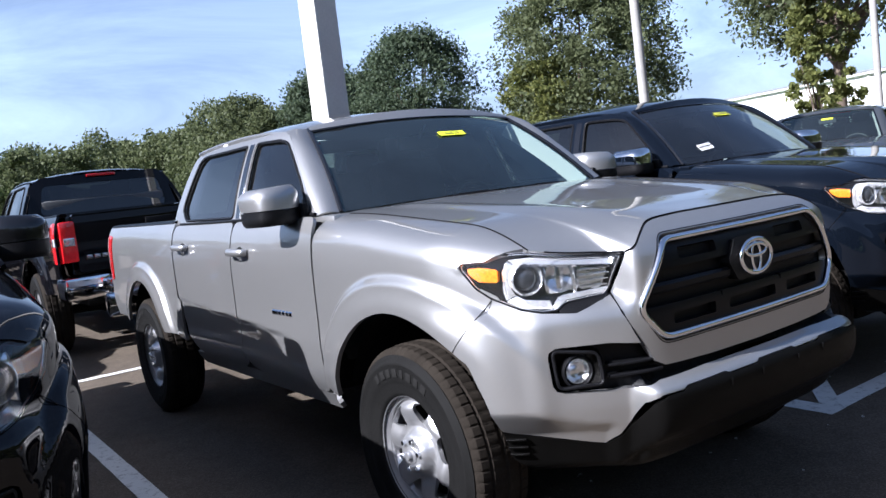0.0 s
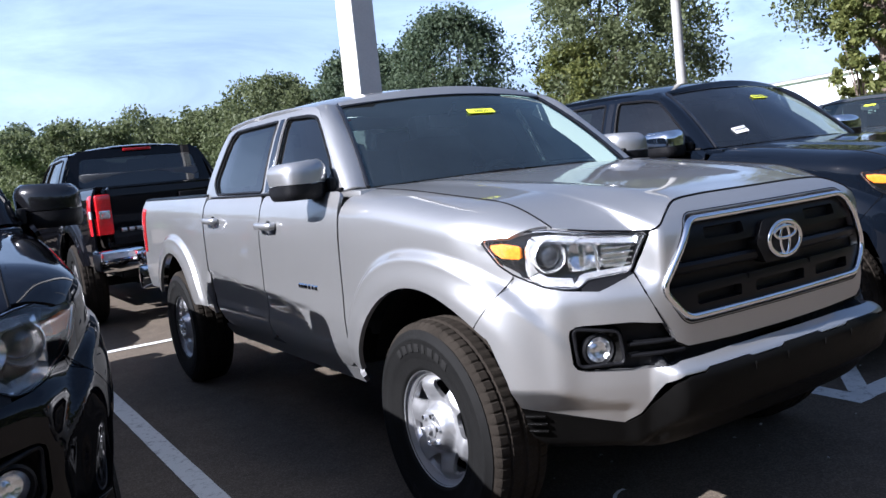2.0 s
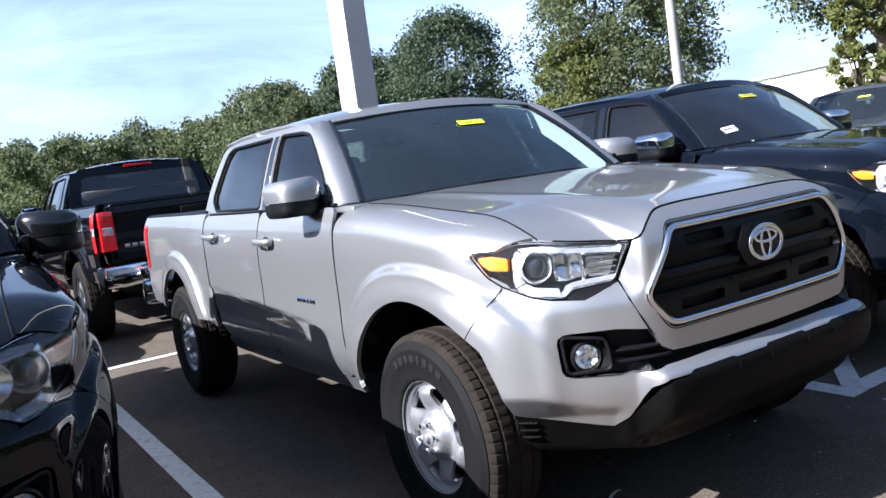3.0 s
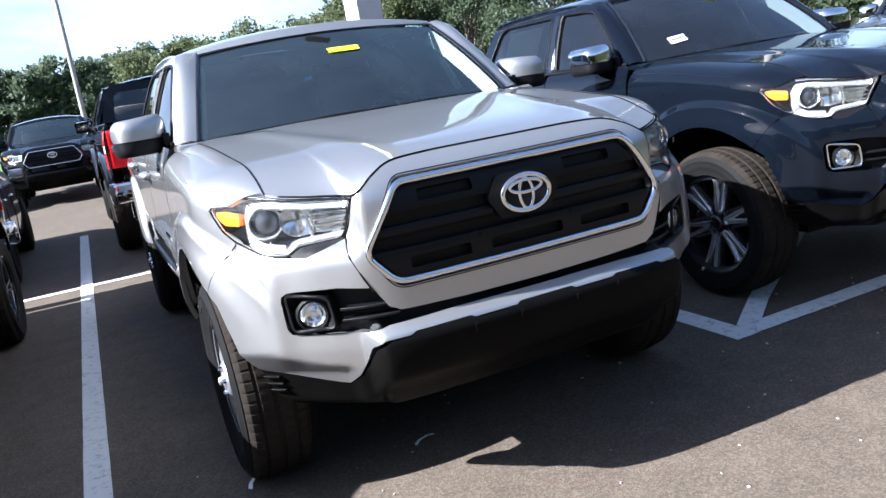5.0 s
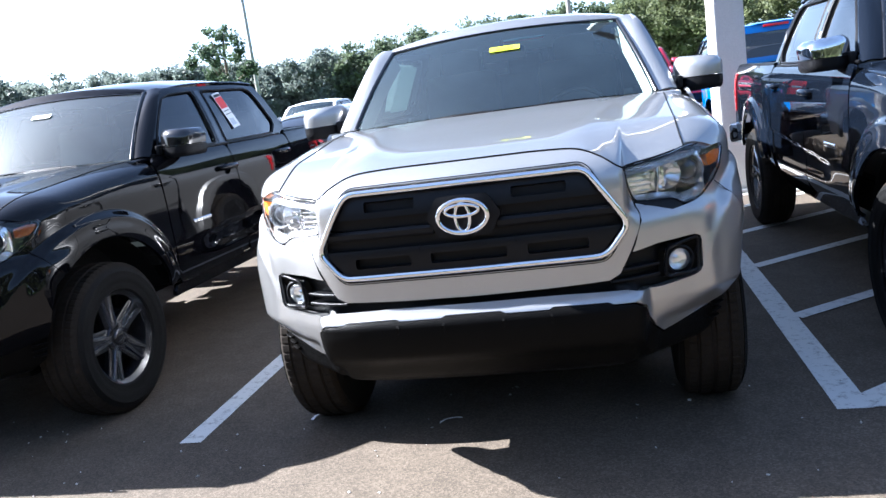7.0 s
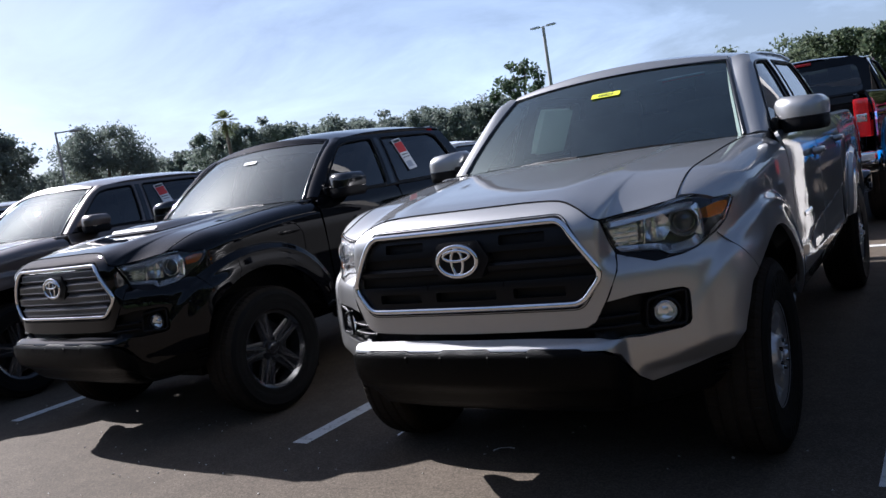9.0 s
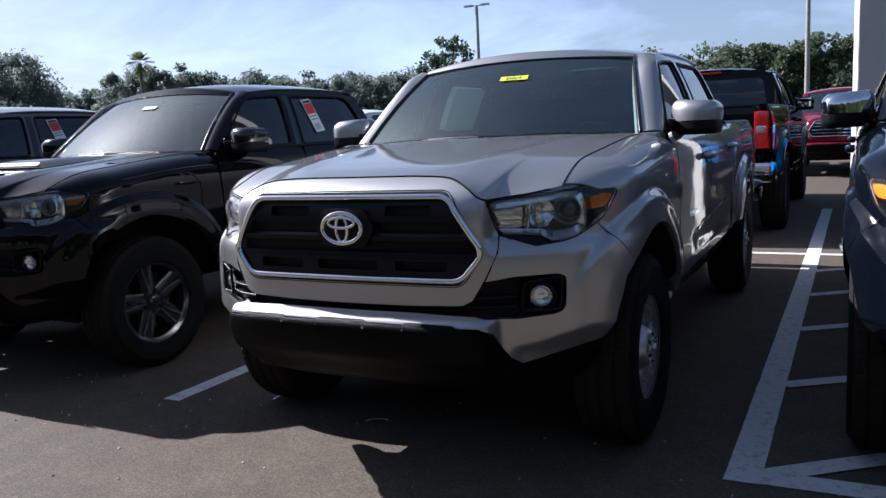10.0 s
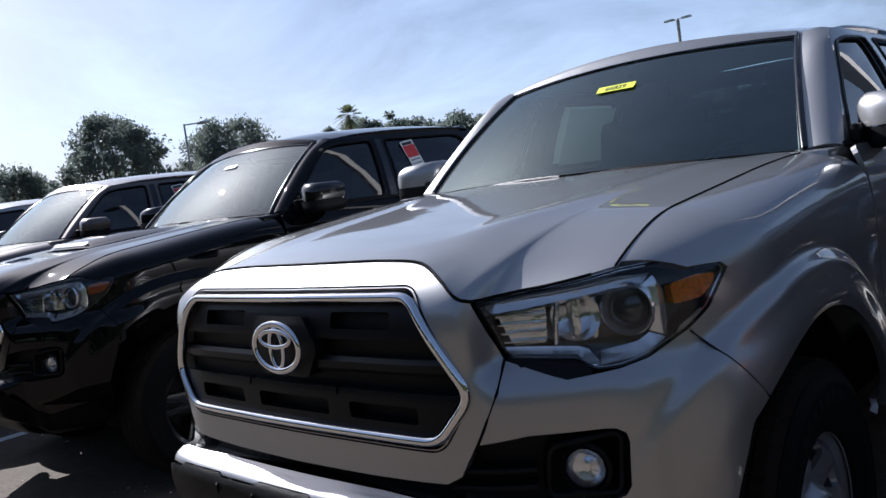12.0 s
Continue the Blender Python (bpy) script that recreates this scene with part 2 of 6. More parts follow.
def spline(points, per=12, closed=False):
    """A Catmull-Rom curve through points of any dimension."""
    p = np.array(points, float)
    n = len(p)
    out = []
    for i in range(n if closed else n - 1):
        if closed:
            a, b, c, d = p[(i - 1) % n], p[i], p[(i + 1) % n], p[(i + 2) % n]
        else:
            b, c = p[i], p[i + 1]
            a = p[i - 1] if i else 2 * b - c
            d = p[i + 2] if i + 2 < n else 2 * c - b
        for k in range(per):
            t = k / per
            out.append(0.5 * (2 * b + (c - a) * t + (2 * a - 5 * b + 4 * c - d) * t * t + (3 * b - a - 3 * c + d) * t ** 3))
    if not closed:
        out.append(p[-1])
    return np.array(out)


def rounded(points, r, per=4):
    """A closed outline with its corners rounded by about r."""
    out = []
    n = len(points)
    for i in range(n):
        a, b, c = (Vector(points[(i + k) % n]) for k in (-1, 0, 1))
        u, v = (a - b), (c - b)
        k = min(r, 0.45 * u.length, 0.45 * v.length)
        s, e = b + u.normalized() * k, b + v.normalized() * k
        for j in range(per + 1):
            t = j / per
            out.append(tuple((1 - t) ** 2 * s + 2 * t * (1 - t) * b + t * t * e))
    return out


def dense(loop, step):
    out = []
    n = len(loop)
    for i in range(n):
        a, b = np.array(loop[i], float), np.array(loop[(i + 1) % n], float)
        k = max(1, int(math.ceil(np.linalg.norm(b - a) / step)))
        out += [tuple(a + (b - a) * j / k) for j in range(k)]
    keep = []
    for q in out:
        if not keep or math.hypot(q[0] - keep[-1][0], q[1] - keep[-1][1]) > 1e-4:
            keep.append(q)
    if math.hypot(keep[0][0] - keep[-1][0], keep[0][1] - keep[-1][1]) < 1e-4:
        keep.pop()
    return keep


def inside(px, py, loop):
    hit = np.zeros(len(px), bool)
    n = len(loop)
    for i in range(n):
        (x0, y0), (x1, y1) = loop[i], loop[(i + 1) % n]
        if y0 == y1:
            continue
        c = ((y0 > py) != (y1 > py)) & (px < (x1 - x0) * (py - y0) / (y1 - y0) + x0)
        hit ^= c
    return hit


def finish(name, verts, faces, normals=None, smooth_shade=True):
    me = bpy.data.meshes.new(name)
    me.from_pydata([tuple(v) for v in verts], [], faces)
    me.update()
    if smooth_shade:
        me.shade_smooth()
    if normals is not None:
        me.normals_split_custom_set_from_vertices([tuple(v) for v in normals])
    return me


CENTRE_Z = 0.85


def outward(p):
    return Vector((p[0], p[1] - min(4.0, max(0.35, p[1])), p[2] - CENTRE_Z))


def patch(name, outline, surf, step=0.03, holes=(), rim=0.012, up=None, rings=()):
    """A sheet over a flat outline with holes, laid on surf(u, v), with its edges turned in by rim."""
    loops = [dense(outline, step)] + [dense(h, step) for h in holes]
    pts, edges = [], []
    for lp in loops:
        k = len(pts)
        pts += lp
        edges += [(k + i, k + (i + 1) % len(lp)) for i in range(len(lp))]
    o = np.array(loops[0])
    gx = np.arange(o[:, 0].min() + step / 2, o[:, 0].max(), step)
    gy = np.arange(o[:, 1].min() + step / 2, o[:, 1].max(), step)
    if len(gx) and len(gy):
        X, Y = (a.ravel() for a in np.meshgrid(gx, gy))
        ok = inside(X, Y, loops[0])
        for h in loops[1:]:
            ok &= ~inside(X, Y, h)
        X, Y = X[ok], Y[ok]
        for RX, RY, keep in rings:
            away = keep(X, Y)
            X, Y = X[away], Y[away]
            rin = inside(RX, RY, loops[0])
            X, Y = np.concatenate([X, RX[rin]]), np.concatenate([Y, RY[rin]])
        if len(X):
            B = np.array(pts)
            near = np.array([((B[:, 0] - a) ** 2 + (B[:, 1] - b) ** 2).min() for a, b in zip(X, Y)])
            far = near > (0.4 * step) ** 2
            pts += list(zip(X[far], Y[far]))
    vs, es, fs, *_ = delaunay_2d_cdt([Vector(p) for p in pts], edges, [], 0, 1e-6)
    q = np.array([(v[0], v[1]) for v in vs])
    tri = np.array([f for f in fs if len(f) == 3])
    c = q[tri].mean(1)
    ok = inside(c[:, 0], c[:, 1], loops[0])
    for h in loops[1:]:
        ok &= ~inside(c[:, 0], c[:, 1], h)
    tri = tri[ok]
    P, N = [], []
    e = 0.009
    for u, v in q:
        p = Vector(surf(u, v))
        du = Vector(surf(u + e, v)) - Vector(surf(u - e, v))
        dv = Vector(surf(u, v + e)) - Vector(surf(u, v - e))
        n = du.cross(dv)
        n = n.normalized() if n.length > 1e-12 else Vector((0, 0, 1))
        ref = Vector(up) if up else outward(p)
        if n.dot(ref) < 0:
            n = -n
        P.append(p)
        N.append(n)
    faces, count = [], {}
    for a, b, d in tri.tolist():
        n = (P[b] - P[a]).cross(P[d] - P[a])
        if n.dot(N[a] + N[b] + N[d]) < 0:
            b, d = d, b
        faces.append((a, b, d))
        for i, j in ((a, b), (b, d), (d, a)):
            count[(i, j)] = count.get((i, j), 0) + 1
    if rim:
        for (i, j) in [k for k in count if (k[1], k[0]) not in count]:
            k = len(P)
            pi, pj = P[i], P[j]
            qi, qj = pi - N[i] * rim, pj - N[j] * rim
            side = (pj - pi).cross(qi - pi)
            side = -side.normalized() if side.length > 1e-12 else N[i]
            P += [pi, pj, qj, qi]
            N += [side] * 4
            faces.append((k, k + 3, k + 2, k + 1))
    return finish(name, P, faces, N)


def bowl(name, outline, surf, depth, step=0.03):
    """A tray sunk below the outline on surf: side walls and a floor (surf takes a third argument, the offset)."""
    floor = patch(name, outline, lambda u, v: surf(u, v, -depth), step, rim=0)
    lp = dense(outline, step)
    bm = bmesh.new()
    bm.from_mesh(floor)
    a = [bm.verts.new(surf(u, v, -0.004)) for u, v in lp]
    b = [bm.verts.new(surf(u, v, -depth)) for u, v in lp]
    for i in range(len(lp)):
        j = (i + 1) % len(lp)
        bm.faces.new((a[i], a[j], b[j], b[i]))
    bmesh.ops.recalc_face_normals(bm, faces=bm.faces)
    return to_mesh(name, bm, 40)


def to_mesh(name, bm, angle=35):
    me = bpy.data.meshes.new(name)
    bm.to_mesh(me)
    bm.free()
    me.shade_smooth()
    if angle:
        me.set_sharp_from_angle(angle=radians(angle))
    return me


def box_bm(bm, centre, size, bevel=0.0, turn=None):
    g = bmesh.ops.create_cube(bm, size=1.0)
    m = Matrix.Translation(centre) @ (turn or Matrix.Identity(4)) @ Matrix.Diagonal((*size, 1))
    bmesh.ops.transform(bm, matrix=m, verts=g["verts"])
    if bevel:
        es = {e for v in g["verts"] for e in v.link_edges}
        bmesh.ops.bevel(bm, geom=list(es), offset=bevel, segments=2, affect="EDGES", profile=0.6)


def box(name, centre, size, bevel=0.004, turn=None):
    bm = bmesh.new()
    box_bm(bm, centre, size, bevel, turn)
    return to_mesh(name, bm)


def tube(name, points, radius, closed=False, sides=8, flat=1.0):
    """A round or flattened bar along points; radius is a number or a list."""
    p = [Vector(q) for q in points]
    n = len(p)
    verts, faces = [], []
    side = None
    for i in range(n):
        a = p[(i - 1) % n] if closed or i else p[i]
        b = p[(i + 1) % n] if closed or i < n - 1 else p[i]
        t = (b - a).normalized()
        ref = Vector((0, 0, 1)) if abs(t.z) < 0.9 else Vector((0, 1, 0))
        if side is None:
            side = t.cross(ref).normalized()
        else:
            side = (side - t * side.dot(t)).normalized()
        over = side.cross(t).normalized()
        r = radius[i] if isinstance(radius, (list, tuple)) else radius
        for k in range(sides):
            w = 2 * math.pi * k / sides
            verts.append(p[i] + side * (r * math.cos(w)) + over * (r * flat * math.sin(w)))
    for i in range(n if closed else n - 1):
        for k in range(sides):
            j, m = (i + 1) % n, (k + 1) % sides
            faces.append((i * sides + k, i * sides + m, j * sides + m, j * sides + k))
    if not closed:
        faces.append(tuple(range(sides - 1, -1, -1)))
        faces.append(tuple((n - 1) * sides + k for k in range(sides)))
    me = finish(name, verts, faces)
    me.set_sharp_from_angle(angle=radians(60))
    return me


def lathe(name, profile, axis="x", seg=48, angle=40, wobble=None):
    """A body turned round the x or z axis from (radius, along) pairs."""
    verts, faces = [], []
    n = len(profile)
    for i in range(seg):
        w = 2 * math.pi * i / seg
        for k, (r, a) in enumerate(profile):
            if wobble:
                r += wobble(i, k)
            verts.append((a, r * math.cos(w), r * math.sin(w)) if axis == "x" else (r * math.cos(w), r * math.sin(w), a))
    for i in range(seg):
        j = (i + 1) % seg
        for k in range(n - 1):
            faces.append((i * n + k, i * n + k + 1, j * n + k + 1, j * n + k))
    bm = bmesh.new()
    vs = [bm.verts.new(v) for v in verts]
    for f in faces:
        bm.faces.new([vs[k] for k in f])
    bmesh.ops.remove_doubles(bm, verts=bm.verts, dist=1e-5)
    bmesh.ops.recalc_face_normals(bm, faces=bm.faces)
    return to_mesh(name, bm, angle)


def joined(name, meshes, angle=35):
    bm = bmesh.new()
    for me in meshes:
        bm.from_mesh(me)
    return to_mesh(name, bm, angle)


# ---- pickup: the shape of its skin ----
# y runs backwards from the front axle, x to the vehicle's left, z up.
NOSE = spline([(-0.25, -0.73), (0, -0.735), (0.25, -0.73), (0.42, -0.722), (0.53, -0.700), (0.62, -0.650), (0.72, -0.580), (0.81, -0.495),
               (0.875, -0.40), (0.915, -0.29), (0.93, -0.15), (0.93, 0.1), (0.93, 0.5)], 60)[60:-60]
NOSE = np.vstack([NOSE, [(0.93, y) for y in np.arange(0.2, 5.0, 0.1)]])
NOSE_S = np.concatenate([[0], np.cumsum(np.hypot(*np.diff(NOSE, axis=0).T))])
NOSE_N = np.gradient(NOSE, axis=0)
NOSE_N = np.stack([NOSE_N[:, 1], -NOSE_N[:, 0]], 1)
NOSE_N /= np.linalg.norm(NOSE_N, axis=1)[:, None]
NOSE_N[0] = (0, -1)
FRONT = int(np.argmax(NOSE[:, 0] > 0.929))


def sx(x):
    """The way along the skin at which the nose has this x."""
    return math.copysign(float(np.interp(abs(x), NOSE[:FRONT, 0], NOSE_S[:FRONT])), x)


def sy(y):
    """The way along the skin at which it has this y."""
    return float(np.interp(y, NOSE[:, 1], NOSE_S))


mid_in = knots([(.36, -.09), (.40, -.03), (.5, .045), (.60, .065), (.64, .065), (.655, .055), (.668, .0), (.69, 0), (.75, 0), (1.0, 0), (1.04, -.006), (1.07, -.018), (1.10, -.042), (1.125, -.074), (1.14, -.100)], .010)
corner_in = knots([(.36, -.10), (.40, -.06), (.47, -.035), (.53, -.012), (.60, 0), (.70, 0), (.80, 0), (.86, -.003), (.885, -.010), (.905, -.028), (.94, -.034), (1.0, -.036), (1.05, -.042), (1.09, -.066), (1.14, -.12)], .012)
side_in = knots([(.40, -.09), (.46, -.065), (.5, -.045), (.55, -.02), (.62, -.003), (.72, .003), (.82, .0), (.95, 0), (1.05, 0), (1.12, -.004), (1.18, -.014), (1.22, -.028), (1.25, -.045), (1.30, -.07)], .016)
S_MID0, S_MID1, S_SIDE0, S_SIDE1 = sx(0.515), sx(0.585), sy(-0.46), sy(-0.16)
S_LAMP = sx(0.80)
S_POD = sx(0.787)
ARCH_F, ARCH_R, ARCH_Z, ARCH = 0.02, 3.24, 0.385, 0.525


def soft(f, t, w=0.012):
    return 0.25 * f(t - w) + 0.5 * f(t) + 0.25 * f(t + w)


def shell(s, z, off=0.0):
    """The lower skin: s along it from the middle of the nose (minus: the other side), z up, off outwards."""
    sign = -1.0 if s < 0 else 1.0
    s = abs(s)
    x, y = float(np.interp(s, NOSE_S, NOSE[:, 0])), float(np.interp(s, NOSE_S, NOSE[:, 1]))
    nx, ny = float(np.interp(s, NOSE_S, NOSE_N[:, 0])), float(np.interp(s, NOSE_S, NOSE_N[:, 1]))
    k = math.hypot(nx, ny)
    nx, ny = nx / k, ny / k
    w1, w2 = smooth(S_MID0, S_MID1, s), smooth(S_SIDE0, S_SIDE1, s)
    d = 0.0
    if w1 < 1:
        d += (1 - w1) * mid_in(z)
    if w1 * (1 - w2) > 0:
        d += w1 * (1 - w2) * (corner_in(z) - 0.034 * smooth(.895, .935, z) * (1 - smooth(S_MID1, S_LAMP, s)))
    if w2 > 0:
        d += w1 * w2 * side_in(z)
    if 0.6 < s < 1.0 and z < .95:
        d += .008 * math.exp(-((s - S_POD) / .040) ** 2) * smooth(.925, .80, z) * smooth(.53, .62, z)
    if s > 0.7:
        for c, far in ((ARCH_F, 0.64), (ARCH_R, 0.635)):
            r = (abs(y - c) ** 2.3 + abs(max(0.0, z - ARCH_Z)) ** 2.3) ** (1 / 2.3)
            if r < far + 0.06:
                lip = 0.026 * (1 - smooth(far - 0.030, far + 0.010, r)) * smooth(-0.62, -0.35, y)
                d += lip + 0.010 * smooth(far - 0.03, ARCH, r) * smooth(-0.62, -0.35, y)
        if 0.9 < y < 2.48 and z < 0.9:
            top = 0.742 + (y - 1.15) * 0.058
            d -= 0.013 * smooth(top + 0.005, top - 0.012, z) * smooth(0.60, 0.68, z) * smooth(0.9, 1.2, y)
        d -= 0.055 * smooth(2.5, 4.4, y)
    d += off
    return (sign * (x + nx * d), y + ny * d, z)


def fender(s, v, off=0.0):
    """The fender: the skin up to a shoulder, then rolled over to the hood's edge."""
    sign = -1.0 if s < 0 else 1.0
    a = abs(s)
    y = float(np.interp(a, NOSE_S, NOSE[:, 1]))
    xh, zh = hood_edge(y)
    zt = zh - 0.105
    if v <= zt:
        return shell(s, v, off)
    t = min(1.0, (v - zt) / 0.25)
    p0 = Vector(shell(a, zt))
    slope = Vector(shell(a, zt)) - Vector(shell(a, zt - 0.02))
    p1 = p0 + slope.normalized() * 0.085
    p2 = Vector((xh, y, zh))
    q = p0 * (1 - t) ** 2 + p1 * (2 * t * (1 - t)) + p2 * t * t
    return (sign * (q.x + off * (1 - t)), y if t < 1 else q.y, q.z + off * t)


def flare_ring(centre, far, side):
    """Points in step with a fender's flare, and which plain grid points stay."""
    pts = []
    c = sy(centre)
    for r in np.arange(far - .050, far + .035, .0075):
        for a in np.linspace(-.35, math.pi + .35, int(3.8 * r / .014)):
            u, v = math.cos(a), math.sin(a)
            k = 2 / 2.3 if v > 0 else 1.0
            pts.append((side * (c + math.copysign(abs(u) ** k, u) * r), ARCH_Z + math.copysign(abs(v) ** k, v) * r))
    P = np.array(pts)

    def keep(X, Y):
        r = (np.abs(X * side - c) ** 2.3 + np.abs(np.maximum(0, Y - ARCH_Z)) ** 2.3) ** (1 / 2.3)
        return (r < far - .055) | (r > far + .034)

    return P[:, 0], P[:, 1], keep


def arch(centre, a0, a1, r=ARCH, n=26, side=1):
    """Points of the wheel opening, from angle a0 to a1 (0: towards the rear, 90: up)."""
    out = []
    for i in range(n + 1):
        a = radians(a0 + (a1 - a0) * i / n)
        out.append((side * sy(centre + r * math.cos(a)), ARCH_Z + r * 0.985 * math.sin(a)))
    return out


green_in = knots([(1.2, .905), (1.25, .884), (1.35, .85), (1.45, .81), (1.55, .765), (1.62, .728), (1.655, .70), (1.70, .65)], .02)


def green(y, z, off=0.0, side=1):
    """The upper side of the cab, with the windows in it."""
    x = green_in(z) - 0.042 * smooth(1.4, 0.55, y) - 0.022 * smooth(2.1, 2.6, y) + off
    return (side * x, y, z)


roof_mid = knots([(1.0, 1.66), (1.11, 1.694), (1.22, 1.712), (1.4, 1.732), (1.7, 1.743), (2.1, 1.742), (2.4, 1.728), (2.55, 1.70)], .05)


def roof_at(x, y, off=0.0):
    z = roof_mid(y) - 0.078 * (abs(x) / 0.70) ** 2.4 + off
    for c in (-0.3, 0.3):
        z -= 0.006 * math.exp(-((x - c) / 0.03) ** 2) * smooth(1.3, 1.5, y)
    return (x, y, z)


def screen_at(u, v, off=0.0):
    """The windscreen: u -1 to 1 across, v 0 to 1 up."""
    b = Vector((0.752 * u, 0.530 + 0.135 * u * u, 1.262 - 0.014 * u * u))
    t = Vector((0.606 * u, 1.112 + 0.040 * u * u, 1.692 - 0.054 * u * u))
    p = b.lerp(t, v) + Vector((0, -0.62, 0.78)) * (0.022 * 4 * v * (1 - v) + off)
    return tuple(p)


TOPLINE = spline([(sx(x), z) for x, z in ((0.0, 1.139), (.14, 1.139), (.27, 1.138), (.395, 1.130), (.47, 1.100), (.542, 1.054), (.64, 1.060), (.72, 1.071), (.792, 1.086))], 30)
HOOD_F = np.array([Vector(shell(a, b)) + Vector((0, .0045, .003)) for a, b in TOPLINE])
_c = HOOD_F[-1]
HOOD_R = spline([(0, .510, 1.256), (.14, .513, 1.256), (.27, .520, 1.256), (.38, .530, 1.255), (.46, .545, 1.253), (.53, .560, 1.251), (.60, .578, 1.249), (.695, .600, 1.248), (.785, .625, 1.240)], 30)


hood_mid = knots([(-.70, 1.128), (-.64, 1.140), (-.5, 1.164), (-.3, 1.186), (0, 1.212), (.3, 1.240), (.52, 1.256), (.7, 1.268)], .06)
hood_fall = knots([(-.1, 0), (.30, 0), (.45, .010), (.60, .038), (.75, .078), (.9, .125)], .04)


def crown_z(x, y):
    t = .80 * smooth(-.64, -.20, y) + .10 * smooth(-.2, .6, y)
    return hood_mid(y) - hood_fall(abs(x)) * (1.03 - t)


_dip = np.array([f[2] - crown_z(f[0], f[1]) for f in HOOD_F])
_kern = np.exp(-np.linspace(-2.5, 2.5, 111) ** 2 / 2)
_wide = np.convolve(np.concatenate([_dip[55:0:-1], _dip, np.full(55, _dip[-1])]), _kern / _kern.sum(), "valid")


def hood_at(u, v, off=0.0):
    """The hood: u -1 to 1 across, v 0 to 1 backwards; a low crown, rolled down to its edges."""
    sign, a = (-1.0 if u < 0 else 1.0), min(1.0, abs(u))
    i = a * (len(HOOD_F) - 1)
    k = min(int(i), len(HOOD_F) - 2)
    f = HOOD_F[k] + (HOOD_F[k + 1] - HOOD_F[k]) * (i - k)
    r = HOOD_R[k] + (HOOD_R[k + 1] - HOOD_R[k]) * (i - k)
    x, y = f[0] + (r[0] - f[0]) * v, f[1] + (r[1] - f[1]) * v
    z = crown_z(x, y)
    m = smooth(.0, .10, v)
    z += ((1 - m) * (_dip[k] + (_dip[k + 1] - _dip[k]) * (i - k)) + m * (_wide[k] + (_wide[k + 1] - _wide[k]) * (i - k))) * math.exp(-max(v, -.05) / .12) + (r[2] - crown_z(r[0], r[1])) * math.exp(-(1 - v) / .15)
    crest = 0.34 + 0.24 * v
    z += 0.007 * math.exp(-((abs(x) - crest) / 0.06) ** 2) * smooth(.03, 0.25, v) * (1 - smooth(.85, 1, v))
    return (sign * x, y, z + off)


def hood_edge(y):
    """The hood's side edge at this y: x and z."""
    v = (y - _c[1]) / (0.615 - _c[1])
    p = hood_at(1.0, v)
    return p[0] - .001, p[2]


# ---- pickup: the kit of its parts, each mesh made once ----
KIT = []   # key, name, mesh, role of its material, key of the part that carries it, label, trims that have it


def kit(key, name, mesh, role, under="", label="", trims=""):
    KIT.append((key, name, mesh, role, under, label, trims))


def both(fn):
    for side in (1, -1):
        fn(side, "l" if side > 0 else "r")


def loop_s(points, side=1):
    return [(side * a, b) for a, b in points]


def mirror_loop(half):
    """A closed outline from the points of its one half, from the middle to the middle."""
    return half + [(-a, b) for a, b in reversed(half) if abs(a) > 1e-6]


def rail(name, s0, s1, zc, h, front, back, n=14, tilt=0.0):
    """A bar along the skin from s0 to s1, between two offsets, with rounded edges."""
    prof = [(back, -.5), (front - .25 * h, -.5), (front, -.22), (front, .22), (front - .25 * h, .5), (back, .5)]
    verts, faces = [], []
    for i in range(n + 1):
        s = s0 + (s1 - s0) * i / n
        z = zc(s) if callable(zc) else zc
        verts += [shell(s, z + b * h + tilt * a, a) for a, b in prof]
    m = len(prof)
    for i in range(n):
        for k in range(m):
            j = (k + 1) % m
            faces.append((i * m + k, i * m + j, (i + 1) * m + j, (i + 1) * m + k))
    faces += [tuple(range(m)), tuple(n * m + k for k in range(m - 1, -1, -1))]
    bm = bmesh.new()
    vs = [bm.verts.new(v) for v in verts]
    for f in faces:
        bm.faces.new([vs[k] for k in f])
    bmesh.ops.recalc_face_normals(bm, faces=bm.faces)
    return to_mesh(name, bm, 30)


# grille, its surround and the badge
HEX = [(0.400, 1.082), (0.522, 0.877), (0.443, 0.773), (-0.443, 0.773), (-0.522, 0.877), (-0.400, 1.082)]


def hex_width(z):
    if z > 0.877:
        return 0.528 + (0.405 - 0.528) * (z - 0.877) / (1.080 - 0.877)
    return 0.447 + (0.528 - 0.447) * (z - 0.775) / (0.877 - 0.775)


def hex_loop(grow, r=0.03):
    c = (0, 0.925)
    pts = []
    for x, z in HEX:
        pts.append((sx(x + math.copysign(grow, x)), z + grow * (0.9 if z > 1 else -0.9 if z < 0.8 else 0)))
    return rounded(pts, r, 5)


SURROUND = mirror_loop([(a, b - .002) for a, b in TOPLINE[:151:5]] + [(sx(.565), .985), (sx(.588), .932), (sx(.575), .88), (sx(.545), .81),
                        (sx(.515), .757), (sx(.49), .715), (sx(.455), .697), (sx(.25), .690), (0, .688)])
kit("surround", "grille_surround", patch("grille_surround", SURROUND, shell, 0.014, [hex_loop(0.009)], 0.03), "paint")
kit("grille", "grille", patch("grille", hex_loop(0.014), lambda s, z: shell(s, z, -0.034), 0.05, rim=0), "plastic", "", "black plastic grille")
kit("ring", "grille_trim", tube("grille_trim", [shell(s, z, 0.002) for s, z in dense(hex_loop(-0.010, 0.035), 0.02)], 0.0125, True, 8, 0.9), "chrome", "grille", "chrome grille surround")
